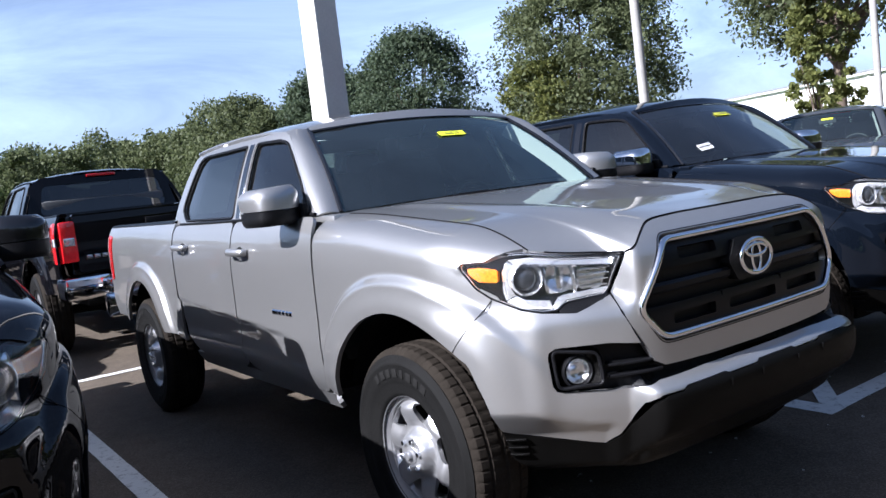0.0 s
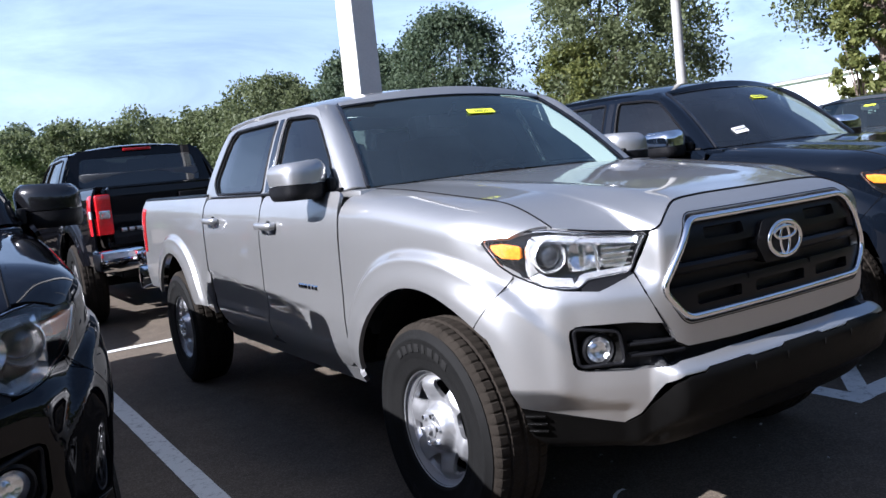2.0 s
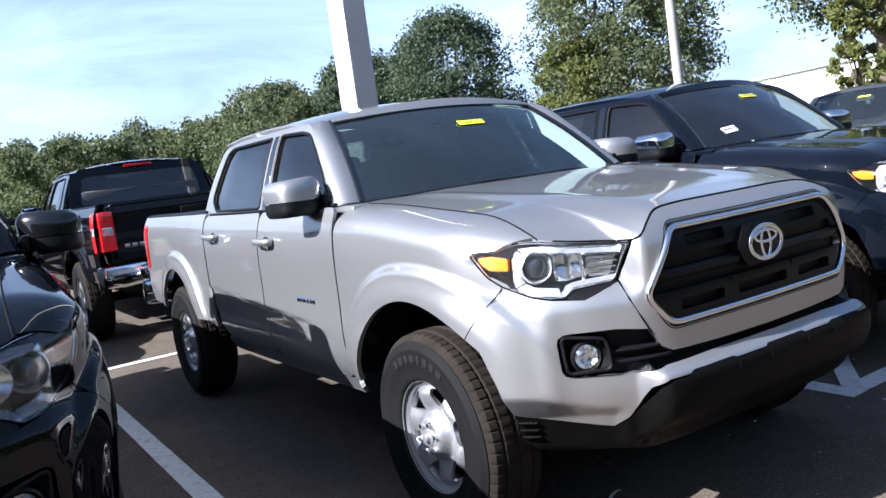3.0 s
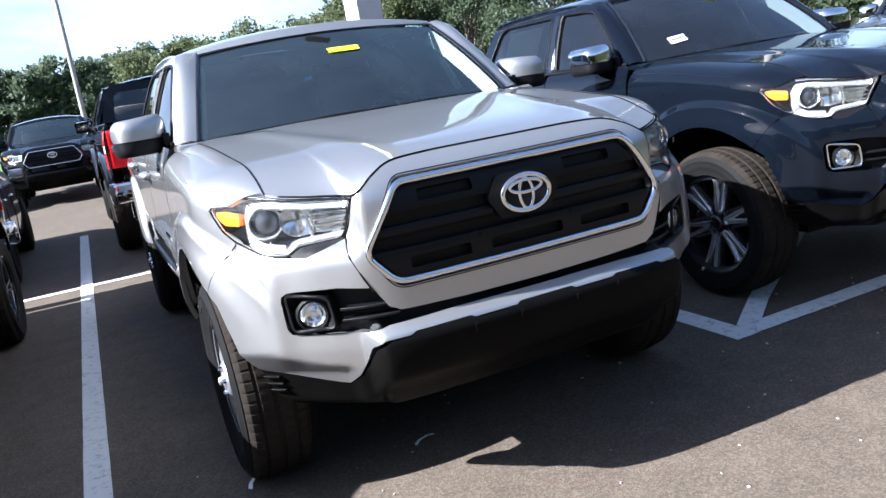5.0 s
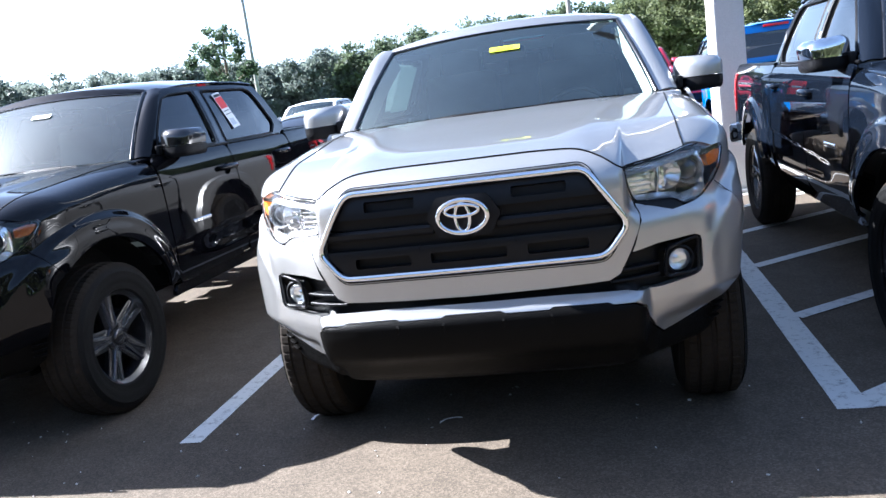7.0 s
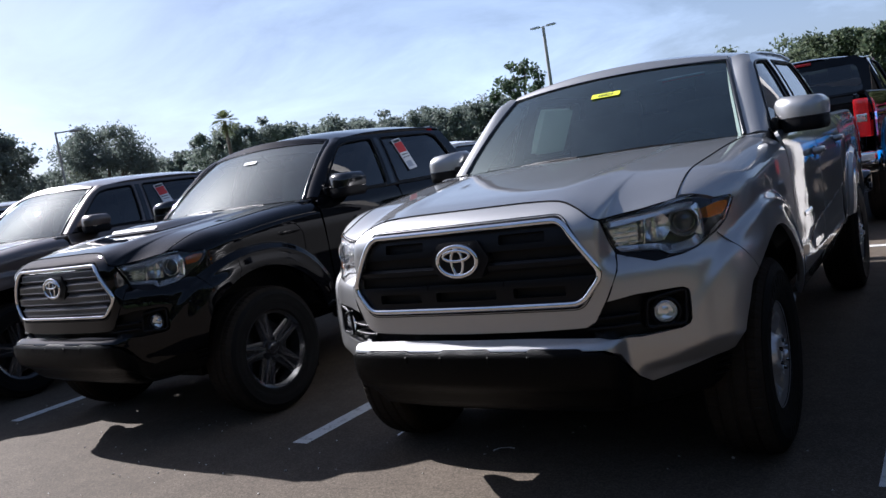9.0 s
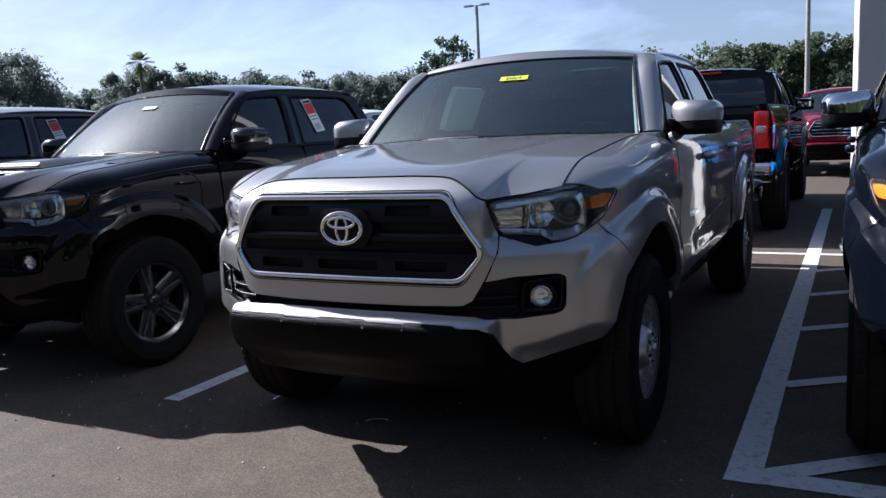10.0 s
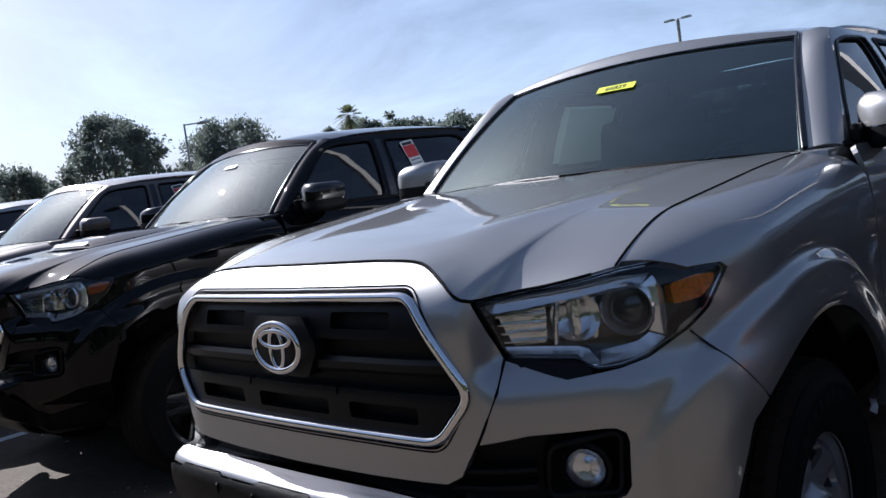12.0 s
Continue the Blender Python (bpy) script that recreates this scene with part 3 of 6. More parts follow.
def slot(x0, x1, z0, z1):
    return rounded([(sx(x0), z0), (sx(x1), z0), (sx(x1), z1), (sx(x0), z1)], .008, 3)


_beam = rounded([(-sx(hex_width(1.068) - .02), 1.068), (sx(hex_width(1.068) - .02), 1.068), (sx(hex_width(.985) - .016), .985), (-sx(hex_width(.985) - .016), .985)], .006, 2)
kit("bar", "top_beam", patch("top_beam", _beam, lambda s, z: shell(s, z, -.012 + .10 * (1.03 - z)), .03, [slot(-.345, -.165, 1.006, 1.042), slot(.165, .345, 1.006, 1.042)], .03), "bar", "grille", "", "bars")
_beam = rounded([(-sx(hex_width(.876) - .016), .876), (sx(hex_width(.876) - .016), .876), (sx(hex_width(.786) - .02), .786), (-sx(hex_width(.786) - .02), .786)], .006, 2)
kit("bar", "low_beam", patch("low_beam", _beam, lambda s, z: shell(s, z, -.004 - .25 * max(0, z - .862)), .03, [slot(-.40, -.20, .812, .848), slot(-.13, .13, .812, .848), slot(.20, .40, .812, .848)], .03), "bar", "grille", "", "bars")
for a, b in ((-.50, -.11), (.11, .50)):
    kit("bar", "bar", rail("bar", sx(a), sx(b), .928, .034, -.006, -0.05, 20), "bar", "grille", "", "bars")
for x in (-.165, .165):
    kit("seam", "seam", rail("seam", sx(x) - .0012, sx(x) + .0012, .866, .024, -.0025, -.02, 1), "gap", "grille", "", "bars")
for zc in (1.048, 1.012, .976, .940, .904, .868, .832, .800):
    w = hex_width(zc) - 0.03
    kit("bar", "bar", rail("bar", -sx(w), sx(w), zc, .007, -.006, -0.03, 24), "meshbar", "grille", "satin grille bar", "mesh")
_ribs = []
for i in range(-27, 28):
    x = i * 0.0185
    zt = 1.06 if abs(x) < 0.40 else 1.06 - (abs(x) - 0.40) / 0.123 * 0.2
    for k in range(4):
        z0, z1 = .785 + k * .07, .785 + (k + 1) * .07
        if z1 < zt + 0.03 and abs(x) < hex_width((z0 + z1) / 2) - 0.03:
            _ribs.append(rail("rib", sx(x) - 0.0035, sx(x) + 0.0035, (z0 + z1) / 2, .07, -.007, -.03, 1))
kit("mesh", "mesh", joined("mesh", _ribs), "meshbar", "grille", "fine grey grille mesh", "mesh")
for zc in (1.03, .965, .90, .835):
    w = hex_width(zc) - 0.028
    kit("bar", "bar", rail("bar", -sx(w), sx(w), zc, .030, -.002, -0.05, 24), "chrome", "grille", "chrome grille bar", "chrome")
_boss = rounded([(0.085, 1.035), (0.128, 0.965), (0.085, 0.895), (-0.085, 0.895), (-0.128, 0.965), (-0.085, 1.035)], 0.014)
kit("boss", "emblem_plate", patch("emblem_plate", _boss, lambda s, z: shell(s, z, 0.004), 0.03, rim=0.05), "plastic", "grille")


def oval(cx, cz, a, b, r, off=0.018, n=40):
    return [shell(cx + a * math.cos(2 * math.pi * i / n), cz + b * math.sin(2 * math.pi * i / n), off) for i in range(n)]


_em = [tube("emblem", oval(0, .965, .083, .055, 0), .0085, True, 8, 0.8), tube("emblem", oval(0, .962, .024, .047, 0, .017), .006, True, 8, .8), tube("emblem", oval(0, .985, .056, .019, 0, .019), .006, True, 8, .8)]
kit("emblem", "emblem", joined("emblem", _em, 60), "chrome", "grille", "oval chrome emblem")

# hood
hood_line = knots([(0, .742), (.06, .738), (.15, .738), (.37, .744), (.6, .752), (.8, .762), (1.0, .772)], .03)


def hood_u(v):
    """Where across the hood its shut line to the fender runs."""
    lo, hi, x = .6, 1.0, min(hood_line(v), hood_at(1.0, v)[0] - .004)
    for _ in range(24):
        m = (lo + hi) / 2
        lo, hi = (m, hi) if hood_at(m, v)[0] < x else (lo, m)
    return lo


_side = [(hood_u(v), v) for v in np.concatenate([np.linspace(0, .2, 9), np.linspace(.25, 1, 14)])]
_hood = [(a - .0025, b) for a, b in _side] + [(-a + .0025, b) for a, b in reversed(_side)]
kit("hood", "hood", patch("hood", _hood, hood_at, 0.022, rim=0.02, up=(0, -0.2, 1)), "paint")


def cowl_at(u, v):
    a, b = Vector(hood_at(u, 1.0)), Vector(screen_at(u, 0.0))
    p = a.lerp(b, v)
    p.z -= 0.018
    return tuple(p)


kit("cowl", "cowl", patch("cowl", [(-1, -0.2), (1, -0.2), (1, 1.3), (-1, 1.3)], cowl_at, 0.08, rim=0, up=(0, 0, 1)), "plastic")
for x0, x1 in ((-.62, -.03), (.02, .60)):
    kit("wiper", "wiper", tube("wiper", [tuple(Vector(screen_at(x0 + (x1 - x0) * t, -0.035 + 0.03 * math.sin(2.2 * t), 0.0))) for t in np.linspace(0, 1, 10)], .007, sides=5), "plastic")

# bumper, lower grille and valance
_bump = [(0, .668), (sx(.30), .668), (sx(.50), .664), (sx(.555), .652), (sx(.62), .645), (sx(.735), .653), (sx(.755), .663), (sx(.763), .680), (sx(.768), .765), (sx(.765), .782), (sx(.752), .792), (sx(.735), .794), (sx(.62), .793), (sx(.534), .780),
         (sx(.5465), .808), (sx(.5775), .878), (sx(.592), .927), (sx(.69), .890), (sx(.77), .8985), (sx(.815), .9105), (sy(-.412), .949), (sy(-.352), .872)]
_bump += spline(arch(ARCH_F, 127.2, 134, n=2) + [(sy(-.366), .70), (sy(-.392), .62), (sy(-.402), .538)], 5).tolist()
_bump += [(sy(-.425), .530), (sx(.80), .512), (sx(.645), .474), (sx(.607), .506), (sx(.580), .548), (sx(.552), .606), (sx(.515), .630), (sx(.452), .632), (sx(.436), .641), (sx(.266), .643), (sx(.250), .636), (sx(.108), .637), (sx(.092), .645), (0, .645)]


def tuck(s, z):
    """How far the skin turns in under the crease that rises towards the wheels."""
    a = abs(s)
    crease = .548 + .055 * smooth(sx(.63), sx(.85), a)
    return .60 * max(0.0, crease - max(z, .520)) * smooth(sx(.60), sx(.65), a)


kit("bumper", "front_bumper", patch("front_bumper", mirror_loop(_bump), lambda s, z: shell(s, z, -tuck(s, z)), 0.012, rim=0.035), "paint")
_lower = [(0, .70), (sx(.45), .71), (sx(.50), .785), (sx(.70), .81), (sx(.775), .81), (sx(.78), .66), (sx(.755), .64), (sx(.55), .63), (0, .655)]
kit("lower_grille", "lower_grille", patch("lower_grille", mirror_loop(_lower), lambda s, z: shell(s, min(z, 1), -0.045 if abs(s) > sx(.5) else -0.045 - 0.055 * (z < .668)), 0.04, rim=0), "plastic")
for zc in (.688, .722):
    both(lambda side, k: kit("louvre", "louvre", rail("louvre", side * sx(.46), side * sx(.625), zc, .010, -.008, -.045, 8), "plastic", "lower_grille"))


def val_at(s, z):
    """The block of the valance stands proud of the skin, rounds off at its top and draws in below."""
    edge = .604 - .105 * smooth(sx(.50), sx(.62), abs(s))
    mid = 1 - smooth(sx(.50), sx(.60), abs(s))
    d = .014 * mid * smooth(.646, .618, z) - .026 * smooth(edge - .10, edge - .145, z) - .04 * smooth(.39, .335, z)
    d += .006 * mid * math.sin(min(1, max(0, (z - .50) / .11)) * math.pi)
    return shell(s, z, d - tuck(s, z))


_val = [(0, .643), (sx(.094), .643), (sx(.110), .635), (sx(.248), .634), (sx(.264), .641), (sx(.438), .639), (sx(.454), .630), (sx(.505), .628), (sx(.540), .605), (sx(.571), .545), (sx(.600), .502), (sx(.642), .470), (sx(.80), .508), (sy(-.425), .526)]
_val += [(sy(-.403), .534), (sy(-.402), .49), (sy(-.41), .43), (sx(.82), .378), (sx(.60), .350), (sx(.3), .338), (0, .338)]
kit("valance", "bumper_valance", patch("bumper_valance", mirror_loop(_val), val_at, 0.014, rim=0.03), "trim", "", "black plastic lower bumper")
for zc in (.505, .478, .452):
    both(lambda side, k: kit("fin", "fin", rail("fin", side * sx(.835), side * sy(-.408), zc, .009, -.036, -.06, 4), "trim", "valance"))
for x in (-.258, -.10, .10, .258):
    kit("tab", "tab", rail("tab", sx(x) - .004, sx(x) + .004, .607, .045, .0175, -.01, 2), "trim", "valance")
kit("skid", "skid_plate", box("skid_plate", (0, -0.12, 0.40), (1.00, 0.7, 0.03), 0.01), "well")


def fog(side, k):
    s0 = side * sx(.702)
    c, n = Vector(shell(s0, .714, -.02)), (Vector(shell(s0, .714, 0)) - Vector(shell(s0, .714, -.02))).normalized()
    n = (n * 0.55 + Vector((0, -1, 0)) * 0.45).normalized()
    m = Matrix.Translation(c) @ n.to_track_quat("X", "Z").to_matrix().to_4x4()
    for key, name, prof, role in (("fog" + k, "fog_lamp", [(.0, -.04), (.055, -.04), (.062, .004), (.054, .008), (.047, -.004), (.042, -.030), (0, -.034)], "plastic"),
                                  ("fogr", "reflector", [(.046, .001), (.034, -.010), (.018, -.015), (.011, -.016), (.010, -.004), (0, -.003)], "reflector"), ("fogl", "lens", [(.047, .0), (.03, .012), (.0, .016)], "lens")):
        prof = [(r * .84, x) for r, x in prof]
        me = lathe(name, prof, "x", 14 if name == "reflector" else 28, 15 if name == "reflector" else 40)
        me.transform(m)
        kit(key, name, me, role, "" if key == "fog" + k else "fog" + k, "round fog lamp in a black recess" if key == "fog" + k else "")
    lp = rounded([(side * sx(.64), .672), (side * sx(.750), .668), (side * sx(.758), .785), (side * sx(.65), .768)], 0.02)
    kit("fogtrim", "fog_trim", tube("fog_trim", [shell(s, z, -.003) for s, z in dense(lp, .02)], .006, True, 6), "fogtrim", "fog" + k)
    hole = [(s0 + .051 * math.cos(a), .714 + .048 * math.sin(a)) for a in np.linspace(0, 2 * math.pi, 25)[:-1]]
    kit("fogplate", "fog_bezel", patch("fog_bezel", lp, lambda s, z: shell(s, z, -.030 + .026 * smooth(.045, .085, math.hypot((s - s0) * .9, z - .714))), .012, [hole], .02), "trim", "fog" + k)


both(fog)

# headlamps
LAMP = [(sx(.551), 1.046)] + [(a, b - .006) for a, b in TOPLINE[155:241:12]] + [(sy(-.42), 1.083), (sy(-.325), 1.070), (sy(-.312), 1.055), (sy(-.365), .985), (sy(-.41), .952), (sx(.815), .914), (sx(.77), .902), (sx(.735), .902), (sx(.713), .922), (sx(.605), .930), (sx(.592), .945)]


def headlamp(side, k):
    lp = rounded(loop_s(LAMP, side), 0.012, 3)
    key = "lamp" + k
    kit(key, "headlamp", bowl("headlamp", lp, shell, 0.075, 0.03), "housing", "", "headlamp with chrome reflectors and amber signal")
    kit("lens", "lens", patch("lens", lp, lambda s, z: shell(s, z, 0.003), 0.03, rim=0.006), "lens", key, "clear lens")
    kit("rimtrim", "lamp_trim", tube("lamp_trim", [shell(s, z, -.006) for s, z in dense(rounded([(a * .9992, b) for a, b in loop_s(LAMP, side)], .012, 3), .02)], .004, True, 6), "pipe", key)
    # inner reflector with ribs, and the bowl of the high beam
    inner = rounded(loop_s([(sx(.572), 1.035), (sx(.672), 1.049), (sx(.664), .950), (sx(.608), .947)], side), .008)
    kit("refl", "reflector", patch("reflector", inner, lambda s, z: shell(s, z, -.034 + .010 * abs(((z - .945) / .0175) % 1 - .5)), .006, rim=.03), "reflector", key)
    for i in range(5):
        z = .958 + i * .0175
        kit("rib", "reflector_rib", rail("reflector_rib", side * sx(.592 - .004 * i), side * sx(.664 + .001 * i), z, .0042, -.014, -.04, 4), "rib", key)
    back = rounded(loop_s([(sx(.672), 1.048), (sx(.765), 1.06), (sx(.755), .945), (sx(.668), .948)], side), .008)
    kit("refl", "reflector", patch("reflector", back, lambda s, z: shell(s, z, -.052 + .012 * math.cos((abs(s) - sx(.72)) * 70)), .012, rim=.02), "reflector", key)
    kit("divider", "lamp_divider", tube("divider", [shell(side * sx(.680), .946, -.02), shell(side * sx(.684), 1.0, -.016), shell(side * sx(.690), 1.03, -.02)], .006, sides=6), "reflector", key)
    s1 = side * sx(.722)
    nb = (Vector(shell(s1, 1.0, 0)) - Vector(shell(s1, 1.0, -.02))).normalized()
    nb = (nb * 0.5 + Vector((0, -1, 0)) * 0.5).normalized()
    mb = Matrix.Translation(Vector(shell(s1, 1.0, -.034))) @ nb.to_track_quat("X", "Z").to_matrix().to_4x4()
    me = lathe("high_beam", [(.050, .016), (.046, .006), (.034, -.022), (.020, -.036), (.010, -.040), (.010, -.018), (0, -.014)], "x", 15, 25)
    me.transform(mb)
    kit("high", "high_beam", me, "reflector", key, "faceted chrome high-beam bowl")
    # projector
    s0 = side * sx(.80)
    n = (Vector(shell(s0, 1.0, 0)) - Vector(shell(s0, 1.0, -.02))).normalized()
    n = (n * 0.35 + Vector((0, -1, 0)) * 0.65).normalized()
    m = Matrix.Translation(Vector(shell(s0, 1.002, -.028))) @ n.to_track_quat("X", "Z").to_matrix().to_4x4()
    for name, prof, role in (("projector_ring", [(.033, -.045), (.050, -.03), (.0535, .006), (.0495, .011), (.046, .006), (.038, -.02)], "pipe"), ("projector", [(.041, -.02), (.038, -.004), (.026, .008), (.012, .0135), (0, .0145)], "projector")):
        me = lathe(name, prof, "x", 32)
        me.transform(m)
        kit("proj", name, me, role, key)
    # bright strip: a thin foot, a step, a broad foot, the hook round the projector and the brow
    bits = (("foot_strip", [(.605, .937), (.748, .929), (.778, .908), (.790, .914), (.772, .938), (.752, .944), (.605, .951)], -.008, .941),
            ("light_strip", [(.790, .909), (.885, .917), (.938, .940), (.904, .953), (.876, .941), (.796, .932)], -.006, .925),
            ("light_strip", [(.941, .943), (.950, .968), (.950, 1.028), (.930, 1.060), (.906, 1.045), (.920, 1.020), (.920, .975), (.907, .955)], -.012, 1.0),
            ("brow", [(.572, 1.038), (.66, 1.046), (.75, 1.056), (.83, 1.066), (.927, 1.064), (.903, 1.048), (.83, 1.046), (.75, 1.036), (.66, 1.026), (.584, 1.020)], -.010, 1.04))
    for name, pts, deep, mid_z in bits:
        kit("strip", name, patch(name, loop_s(pts, side), lambda s, z, d=deep, m=mid_z: shell(s, z, d - .38 * (z - m)) if m != 1.0 else shell(s, z, d - .4 * abs(abs(s) - .932)), .012, rim=.016), "pipe", key, "bright strip inside the lamp" if name == "light_strip" else "")
    am = rounded(loop_s([(.960, 1.000), (.960, 1.040), (1.020, 1.050), (1.066, 1.048), (1.056, 1.028), (1.025, 1.006)], side), .008, 3)
    kit("amber", "turn_signal", patch("turn_signal", am, lambda s, z: shell(s, z, -.003), .02, rim=.03), "amber", key, "amber turn signal")
    kit("gap", "panel_gap", tube("panel_gap", [shell(s, z, -.002) for s, z in dense(lp, .02)], .0034, True, 6), "gap", key)


both(headlamp)
both(lambda side, k: kit("under", "lamp_gap", patch("lamp_gap", rounded(loop_s([(.603, .934), (.745, .924), (.775, .903), (.76, .884), (.66, .882)], side), .008), lambda s, z: shell(s, z, -.002), .02, rim=.004), "plastic", "lamp" + k))

# shut lines between hood, fenders, bumper and surround
_line = [tuple(Vector(shell(a, b)) + Vector((0, .002, .0018))) for a, b in TOPLINE[:223:6]]
kit("gap", "panel_gap", tube("panel_gap", [(-x, y, z) for x, y, z in reversed(_line)] + _line[1:], .0028, sides=6), "gap")
kit("gap", "panel_gap", tube("panel_gap", [shell(s, z, .0005) for s, z in dense(hex_loop(.0135, .034), .02)], .0018, True, 6), "gap", "surround")


def shut_lines(side, k):
    kit("corner", "corner_backing", patch("corner_backing", loop_s([(sy(-.445), .925), (sy(-.405), .915), (sy(-.372), .950), (sy(-.378), .985), (sy(-.425), .958)], side), lambda s, z: shell(s, z, -.0035), .012, rim=.004), "paint")
    kit("gap", "panel_gap", tube("panel_gap", [hood_at(side * a, b, .0002) for a, b in _side], .0030, sides=6), "gap")
    kit("gap", "panel_gap", tube("panel_gap", [shell(side * sx(x), z, .0005) for x, z in ((.526, .768), (.546, .809), (.5763, .879), (.590, .930))], .0032, sides=6), "gap")
    kit("gap", "panel_gap", tube("panel_gap", [shell(side * sy(y), z, .0002) for y, z in ((-.299, .798), (-.351, .8728), (-.410, .9455))], .0014, sides=6), "gap")


both(shut_lines)

# front fenders
_top = [(sy(y), hood_edge(y)[1] - .105 + .25) for y in np.linspace(-.455, .60, 14)]
_fen = _top + [(sy(.615), 1.16), (sy(.63), .95), (sy(.64), .56), (sy(.56), .535)] + [(s, z) for s, z in arch(ARCH_F, 16, 126.85, n=40)] + [(sy(-.3495), .8735), (sy(-.4085), .951), (sy(-.3625), .986), (sy(-.304), 1.058), (sy(-.316), 1.080), (sy(-.38), 1.10)]


def fenders(side, k):
    kit("fender" + k, "front_fender", patch("front_fender", loop_s(_fen, side), fender, 0.014, rim=0.02, rings=[flare_ring(ARCH_F, .64, side)]), "paint")
    top = [(side * (a + .0025), b) for a, b in _side] + [(side * 1.0, b) for a, b in reversed(_side)]
    kit("fendertop", "fender_top", patch("fender_top", top, hood_at, 0.014, rim=0.012, up=(0, -0.2, 1)), "paint", "fender" + k)


both(fenders)

# doors
DOOR_F = rounded([(sy(.628), 1.245), (sy(.642), .95), (sy(.652), .56), (sy(.70), .505), (sy(1.46), .505), (sy(1.545), .56), (sy(1.535), 1.0), (sy(1.50), 1.245)], .04)
DOOR_R = rounded([(sy(1.512), 1.245), (sy(1.547), 1.0), (sy(1.557), .56), (sy(1.60), .505), (sy(2.28), .505), (sy(2.42), .68), (sy(2.455), .86), (sy(2.455), 1.245)], .05)


def doors(side, k):
    for key, lp, hy, hz in (("doorf" + k, DOOR_F, 1.40, 1.100), ("doorr" + k, DOOR_R, 2.27, 1.122)):
        hs = side * sy(hy)
        cup = [(hs + .050 * math.cos(a), hz - .010 + .036 * math.sin(a)) for a in np.linspace(0, 2 * math.pi, 22)[:-1]]
        kit(key, "front_door" if key[4] == "f" else "rear_door", patch("door", loop_s(lp, side), shell, 0.02, [cup], rim=0.015), "paint")
        kit("cup", "handle_cup", bowl("handle_cup", cup, shell, .022, .012), "shadowgap", key)
        arm = [shell(side * sy(hy + d), hz + .004 * math.cos(d * 12), o) for d, o in ((-.095, .006), (-.085, .03), (-.03, .04), (.03, .04), (.08, .032), (.095, .006))]
        kit("handle", "door_handle", tube("door_handle", spline(arm, 5), .0135, sides=8, flat=1.35), "handle", key)
    # badge: plain bars
    for i, (w, h) in enumerate(((.030, .030), (.026, .030), (.028, .030), (.032, .030), (.034, .030), (.026, .030))):
        s0 = sy(.88) + i * .036
        kit("badge", "badge_bar", rail("badge_bar", side * s0, side * (s0 + w), .832, h, .005, -.002, 2), "chrome", "doorf" + k, "plain chrome badge bar")
    rock = [(sy(.66), .50), (sy(2.40), .50), (sy(2.42), .47), (sy(2.36), .43), (sy(.68), .43), (sy(.62), .47)]
    kit("rocker", "rocker", patch("rocker", loop_s(rock, side), lambda s, z: shell(s, max(z, .40), -.006), .05, rim=.02), "paint")


both(doors)


# cab sides, pillars, glass
WIN_F = rounded([(.775, 1.264), (.888, 1.395), (1.015, 1.51), (1.108, 1.583), (1.205, 1.603), (1.475, 1.615), (1.415, 1.264)], .035)
WIN_R = rounded([(1.545, 1.264), (1.590, 1.615), (2.24, 1.618), (2.315, 1.590), (2.405, 1.36), (2.395, 1.325), (2.30, 1.268)], .03)
CAB = [(.70, 1.247), (.775, 1.315), (.918, 1.445), (1.062, 1.575), (1.12, 1.617), (1.19, 1.642), (1.35, 1.655), (1.7, 1.664), (2.1, 1.664), (2.36, 1.655), (2.44, 1.62), (2.50, 1.50), (2.545, 1.36), (2.565, 1.247)]


